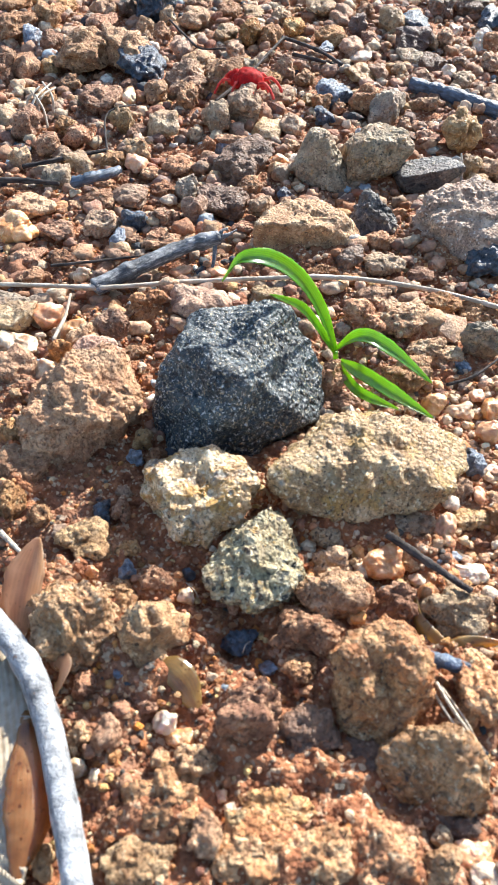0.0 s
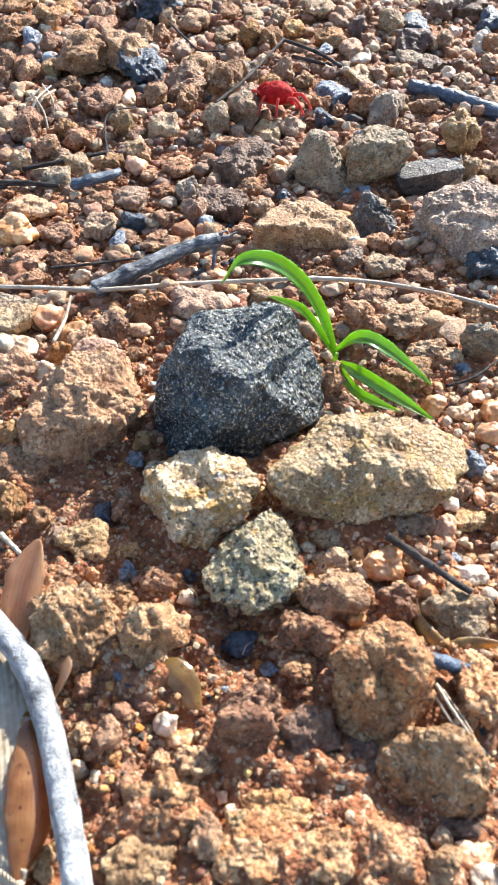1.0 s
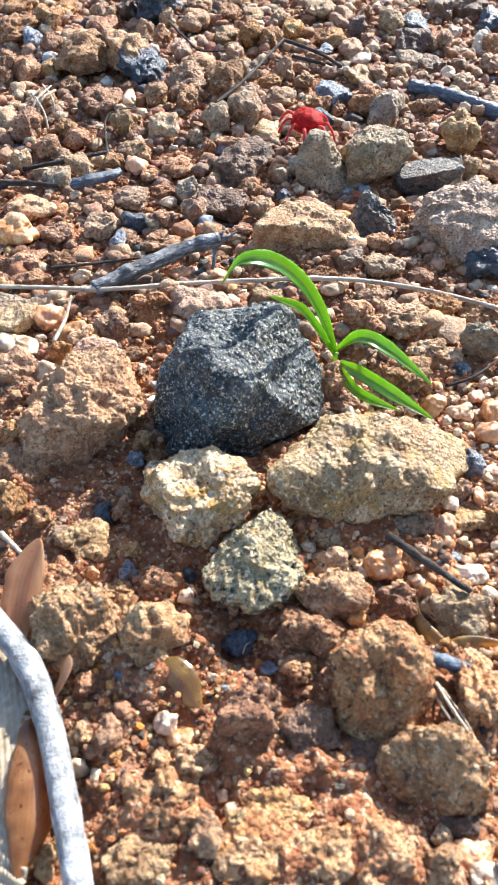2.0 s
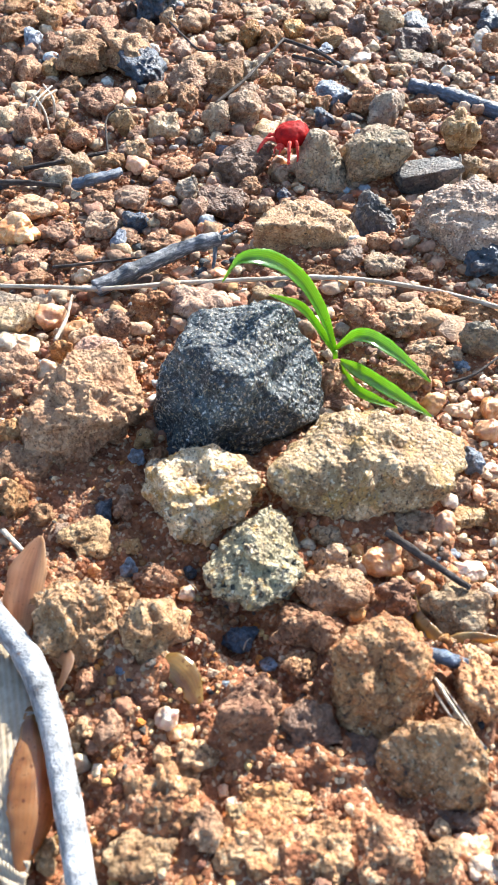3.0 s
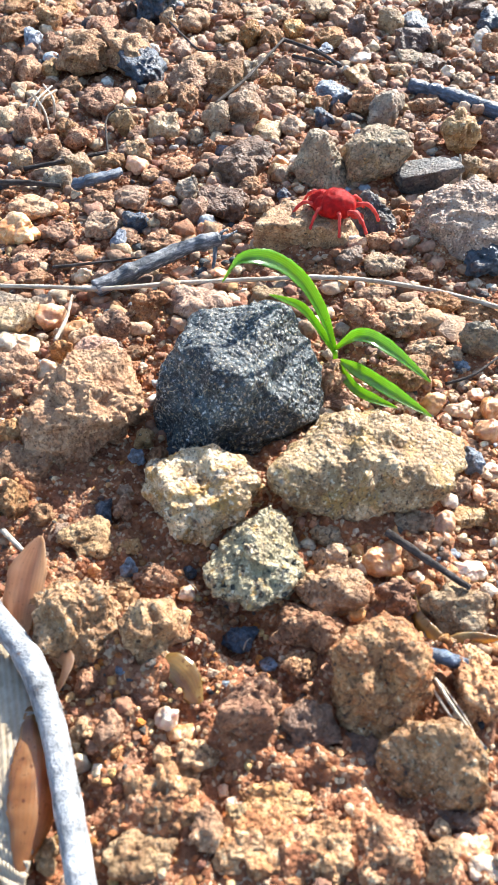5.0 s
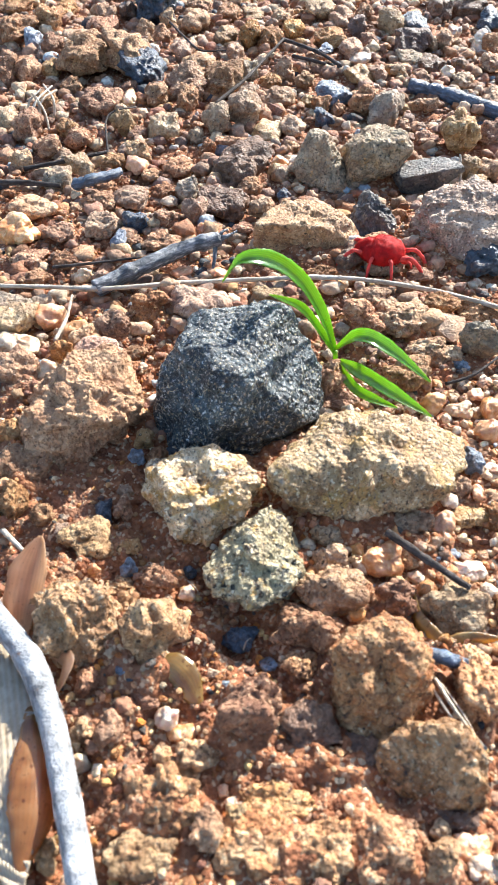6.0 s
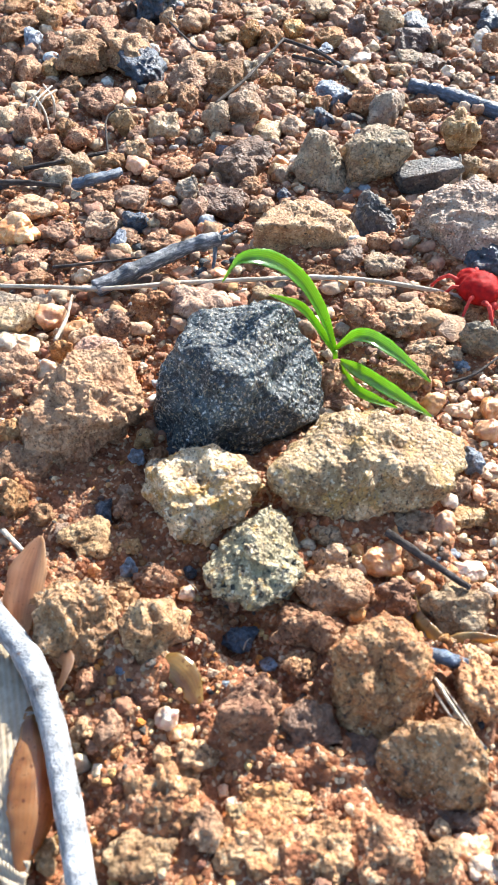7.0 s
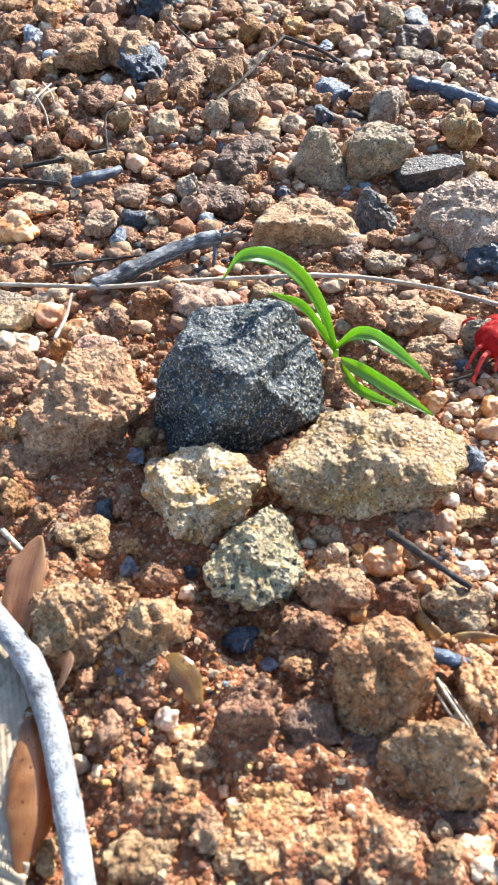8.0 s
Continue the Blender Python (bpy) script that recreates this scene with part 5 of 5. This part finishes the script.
dry_leaf([(21.5, 58.7, 3.5), (21.7, 55.6, 2.5), (24.3, 52.0, 2), (28.2, 52.5, 2.5), (31.6, 52.4, 3)], 2.6, across=(0.3, 0.5, 0.8), label="yellow-edged dry leaf curled under a clay stone", skin=OLIVE)
dry_leaf([(-12.7, 47.5, 2.5), (-9.8, 47.8, 4), (-7.7, 46.2, 3.4), (-5.8, 43.8, 1.5)], 4.2, across=(0.5, 0.65, 0.55), label="olive and yellow dry leaf curled on red soil", skin=OLIVE)
husk([(-31.6, 52.2, 2), (-28.0, 41.2, 3.5), (-25.6, 32.8, 4), (-23.1, 22.5, 3)], 7.4)

part("stem", tube_mesh("stem", [(15.2, 107.6, 0.5), (15.1, 107.5, 3.0), (14.8, 107.4, 5.4)], 0.5, 0.8, 10, 8, 0.06, 71), GREEN, plant, "pale green stem at the root")


# ---- loose gravel and grit ----
def scatter(name, label, material, count, low, high, level, area, seed, keep, shapes=12, squash=(0.55, 0.95), side=30):
    """Bits from low to high mm across, strewn over area (x0, x1, y0, y1 in mm), clear of the placed stones."""
    rng = np.random.default_rng(seed)
    dirs, tris = ball(level)
    pool = []
    for s in range(shapes):
        normals = rng.normal(size=(10, 3))
        normals /= np.linalg.norm(normals, axis=1)[:, None]
        normals = np.vstack([normals, np.eye(3), -np.eye(3)])
        out = facets(dirs, normals, rng.uniform(0.7, 1.05, 16), 12)
        if s % 3:
            out = np.maximum(0.72 * out, lobes(dirs, rng, 6))
        v = dirs * out[:, None]
        v *= (1 + 0.26 * layered(v * 1.9, 3, 300 + s + seed, 0.6) + 0.13 * granules(v * 2.1 + 5, 310 + s + seed))[:, None]
        pool.append(v / np.abs(v).max())
    x, y = rng.uniform(area[0], area[1], count), rng.uniform(area[2], area[3], count)
    size = low + (high - low) * rng.random(count) ** 2.2
    taken = np.array(TAKEN)
    free = np.abs(x) < side + 0.33 * np.maximum(y, 0)
    for tx, ty, tr in taken:
        free &= np.hypot(x - tx, y - ty) > tr + size * keep
    free &= rng.random(count) < density(x, y)
    x, y, size = x[free], y[free], size[free]
    base = ground_height(x, y)
    vs, fs, at = [], [], 0
    for k in range(len(x)):
        v = pool[rng.integers(shapes)] * 0.5 * size[k]
        turn = np.array(Euler(rng.uniform(0, 6.28, 3)).to_matrix())
        v = (v @ turn.T) * np.array([1, rng.uniform(0.75, 1.15), rng.uniform(*squash)])
        v = v + np.array([x[k], y[k], base[k] + 0.16 * size[k]])
        vs.append(v)
        fs.append(tris + at)
        at += len(v)
    thing(name, mesh_of(name, np.vstack(vs) * MM, np.vstack(fs), level > 1), material, label, "gravel", kind="stuff")


def density(x, y):
    """Share of bits kept: patches of nearly bare soil stay open."""
    p = np.stack([x / 17.0, y / 17.0, np.zeros(len(x))], axis=1)
    d = 0.95 + 0.4 * bumps(p, 71)
    for bx, by, br in BARE:
        d = np.where(np.hypot(x - bx, y - by) < br, 0.4, d)
    return np.clip(d, 0.08, 1.0)


BARE = ((-20, 80, 8), (4, 40, 6))
scatter("coarse_gravel", "coarse red-brown and tan gravel covering the soil", GRAVEL, 2600, 2.4, 5.6, 2, (-90, 90, 118, 235), 1, 0.05)
scatter("far_gravel", "coarse red-brown and tan gravel covering the soil", GRAVEL, 4800, 2.4, 6.2, 2, (-130, 130, 225, 370), 5, 0.02)
scatter("gravel", "mixed fine gravel of earth, granite and quartz", GRAVEL, 9000, 1.3, 3.4, 2, (-140, 140, 90, 340), 2, 0.1)
scatter("front_gravel", "mixed fine gravel of earth, granite and quartz", GRAVEL, 1150, 0.9, 2.8, 3, (-48, 48, 20, 128), 3, 0.1)
scatter("quartz_grit", "bright amber and white quartz bits beside the granite stone", QUARTZ, 1500, 0.8, 2.8, 2, (8, 44, 50, 106), 7, 0.12)
scatter("grit", "fine reddish grit and sand grains on the soil", GRIT, 26000, 0.4, 1.5, 1, (-72, 72, 18, 190), 4, 0.1)
scatter("outer_gravel", "scattered red-brown gravel round about", GRAVEL, 2600, 2.5, 8.0, 1, (-420, 420, -250, 760), 6, 0.3, side=420)


# ---- the velvet mite ----
def mite_body(name):
    """A domed velvety body, broad in front, with furrows and a coat of short hairs."""
    dirs, tris = ball(5)
    x, y, z = dirs[:, 0], dirs[:, 1], dirs[:, 2]
    wide = 3.2 * (1 + 0.24 * x - 0.14 * x ** 2)
    v = np.stack([4.3 * x - 0.2, wide * y, np.where(z > 0, 2.75 * (1 + 0.16 * x), 1.9) * z], axis=1)
    furrow = 0.12 * np.exp(-((v[:, 0] - 1.5) / 0.5) ** 2) + 0.42 * np.exp(-((v[:, 0] + 1.6) / 0.45) ** 2)
    dimple = 0.34 * np.exp(-(((np.abs(v[:, 1]) - 1.3) / 0.5) ** 2 + ((v[:, 0] - 0.2) / 0.6) ** 2)) + 0.25 * np.exp(-(((np.abs(v[:, 1]) - 1.0) / 0.45) ** 2 + ((v[:, 0] + 2.4) / 0.5) ** 2))
    v -= dirs * (np.where(z > -0.1, furrow + dimple, 0.0) - 0.16 * layered(v / 1.3, 2, 77))[:, None]
    rng = np.random.default_rng(5)
    picked = rng.integers(0, len(tris), 7000)
    vs, fs, at = [v], [tris], len(v)
    for t in picked:
        a, b, c = v[tris[t]]
        root = (a + b + c) / 3
        out = np.cross(b - a, c - a)
        out /= np.linalg.norm(out) + 1e-9
        tip = root + (out + rng.normal(0, 0.25, 3) + np.array([-0.3, 0, 0])) * rng.uniform(0.12, 0.24)
        side = np.cross(out, rng.normal(size=3))
        side /= np.linalg.norm(side) + 1e-9
        other = np.cross(out, side)
        w = 0.022
        vs.append(np.array([root + side * w, root - 0.5 * side * w + other * w, root - 0.5 * side * w - other * w, tip]))
        fs.append(np.array([[0, 1, 3], [1, 2, 3], [2, 0, 3]]) + at)
        at += 4
    return mesh_of(name, np.vstack(vs) * 1.2 * MM, np.vstack(fs))


def build_mite():
    mite = tagged(new("velvet_mite"), "scarlet velvety mite walking over the gravel", "mite")
    part("body", mite_body("body"), RED, mite, "furrowed scarlet velvet body")
    dirs, tris = ball(3)
    head = dirs * np.array([1.15, 1.0, 0.85])
    head = head + dirs * (0.08 * layered(head / 0.5, 2, 9))[:, None]
    part("head", mesh_of("head", (head + np.array([5.1, 0, -0.9])) * MM, tris), PINK, mite, "small pale red snout")
    for s in (1, -1):
        part("feeler", tube_mesh("feeler", [(5.4, 0.5 * s, -1.0), (6.3, 0.8 * s, -1.1), (6.7, 0.7 * s, -2.2)], 0.32, 0.6, 8, 6, 0.1, 3), PINK, mite)
    legs = []
    for k, (fx, bearing, reach, thick) in enumerate(((3.5, 22, 6.0, 0.5), (2.1, 56, 4.7, 0.42), (-0.8, 112, 4.7, 0.42), (-2.5, 150, 5.7, 0.44))):
        for s in (1, -1):
            points = [(0, 0, 0), (reach * 0.26, 0, 0.95), (reach * 0.52, 0, 1.15), (reach * 0.78, 0, -0.1), (reach * 0.93, 0, -1.6), (reach, 0, -2.6)]
            knots = ((0.2, 0.2), (0.42, 0.22), (0.62, 0.22), (0.93, 0.55))
            leg = part("leg", tube_mesh("leg", points, thick, 0.55, 10, 8, 0.1, 30 + k, knots), PINK, mite, "jointed pale red hairy leg")
            legs.append((leg, fx, (2.1 if k in (1, 2) else 1.6) * s, bearing * s, k, s))
    return mite, legs


def motions():
    walk(cam, CAMERA_ROWS, EXPOSURES)
    mite, legs = build_mite()
    track = (
        (0, -0.9, 221.2, 8.6, -20, 0, 0),
        (0.4, 1.4, 218.4, 8.0, -16, 0, 0),
        (0.8, 4.1, 216.8, 8.0, -18, 0, 0),
        (1.2, 10.4, 211.8, 8.0, -45, 0, 0),
        (1.6, 13.9, 203.9, 8.2, -62, 0, 0),
        (2.2, 14.4, 193.3, 8.3, -90, 0, 0),
        (2.8, 12.2, 188.7, 8.3, -125, 0, 0),
        (3, 10.4, 188.1, 8.3, -125, 0, 0),
        (3.2, 10.5, 184.7, 8.3, -118, 0, 0),
        (3.5, 9.5, 177.8, 8.3, -100, 14, 0),
        (3.8, 9.7, 174.9, 8.3, -85, 14, 0),
        (4, 10.0, 170.5, 8.0, -60, 0, 0),
        (4.2, 11.1, 165.5, 8.9, -35, 0, 0),
        (4.5, 13.8, 158.5, 8.8, -18, 8, 0),
        (4.7, 15.3, 155.5, 9.6, -22, 8, 0),
        (5, 17.4, 151.0, 9.7, -28, 0, 0),
        (5.2, 18.8, 148.0, 9.1, -35, 0, 0),
        (5.5, 21.2, 145.0, 7.2, -32, 0, 0),
        (5.8, 24.2, 144.7, 4.3, -30, 0, 0),
        (6, 26.9, 141.5, 4.3, -18, 0, 0),
        (6.2, 32.3, 138.8, 4.3, -15, 0, 0),
        (6.5, 39.1, 136.7, 4.3, -12, 0, 0),
        (6.8, 41.9, 133.9, 4.3, -35, 0, 0),
        (7, 43.9, 128.3, 4.3, -65, 0, 0),
        (7.2, 44.1, 127.1, 4.3, -80, 0, 0),
        (7.4, 44.1, 122.5, 4.3, -90, 0, 0),
        (7.6, 43.5, 118.5, 4.3, -95, 0, 0),
        (7.8, 43.9, 115.8, 4.3, -95, 0, 0),
        (8, 43.9, 112.0, 4.3, -95, 0, 0),
    )
    walk(mite, [(t, pose(x * MM, y * MM, z * MM, roll, dip, turn)) for t, x, y, z, turn, dip, roll in track])
    for leg, fx, fy, bearing, k, s in legs:
        phase = math.pi * (k + (s > 0))
        rows = []
        for i in range(81):
            a = 2 * math.pi * 2.2 * i * 0.1 + phase + 0.35 * k
            rows.append((i * 0.1, pose(fx * MM, fy * MM, -0.7 * MM, 0, -9 * max(0.0, math.cos(a)), bearing + 15 * math.sin(a))))
        walk(leg, rows)


motions()
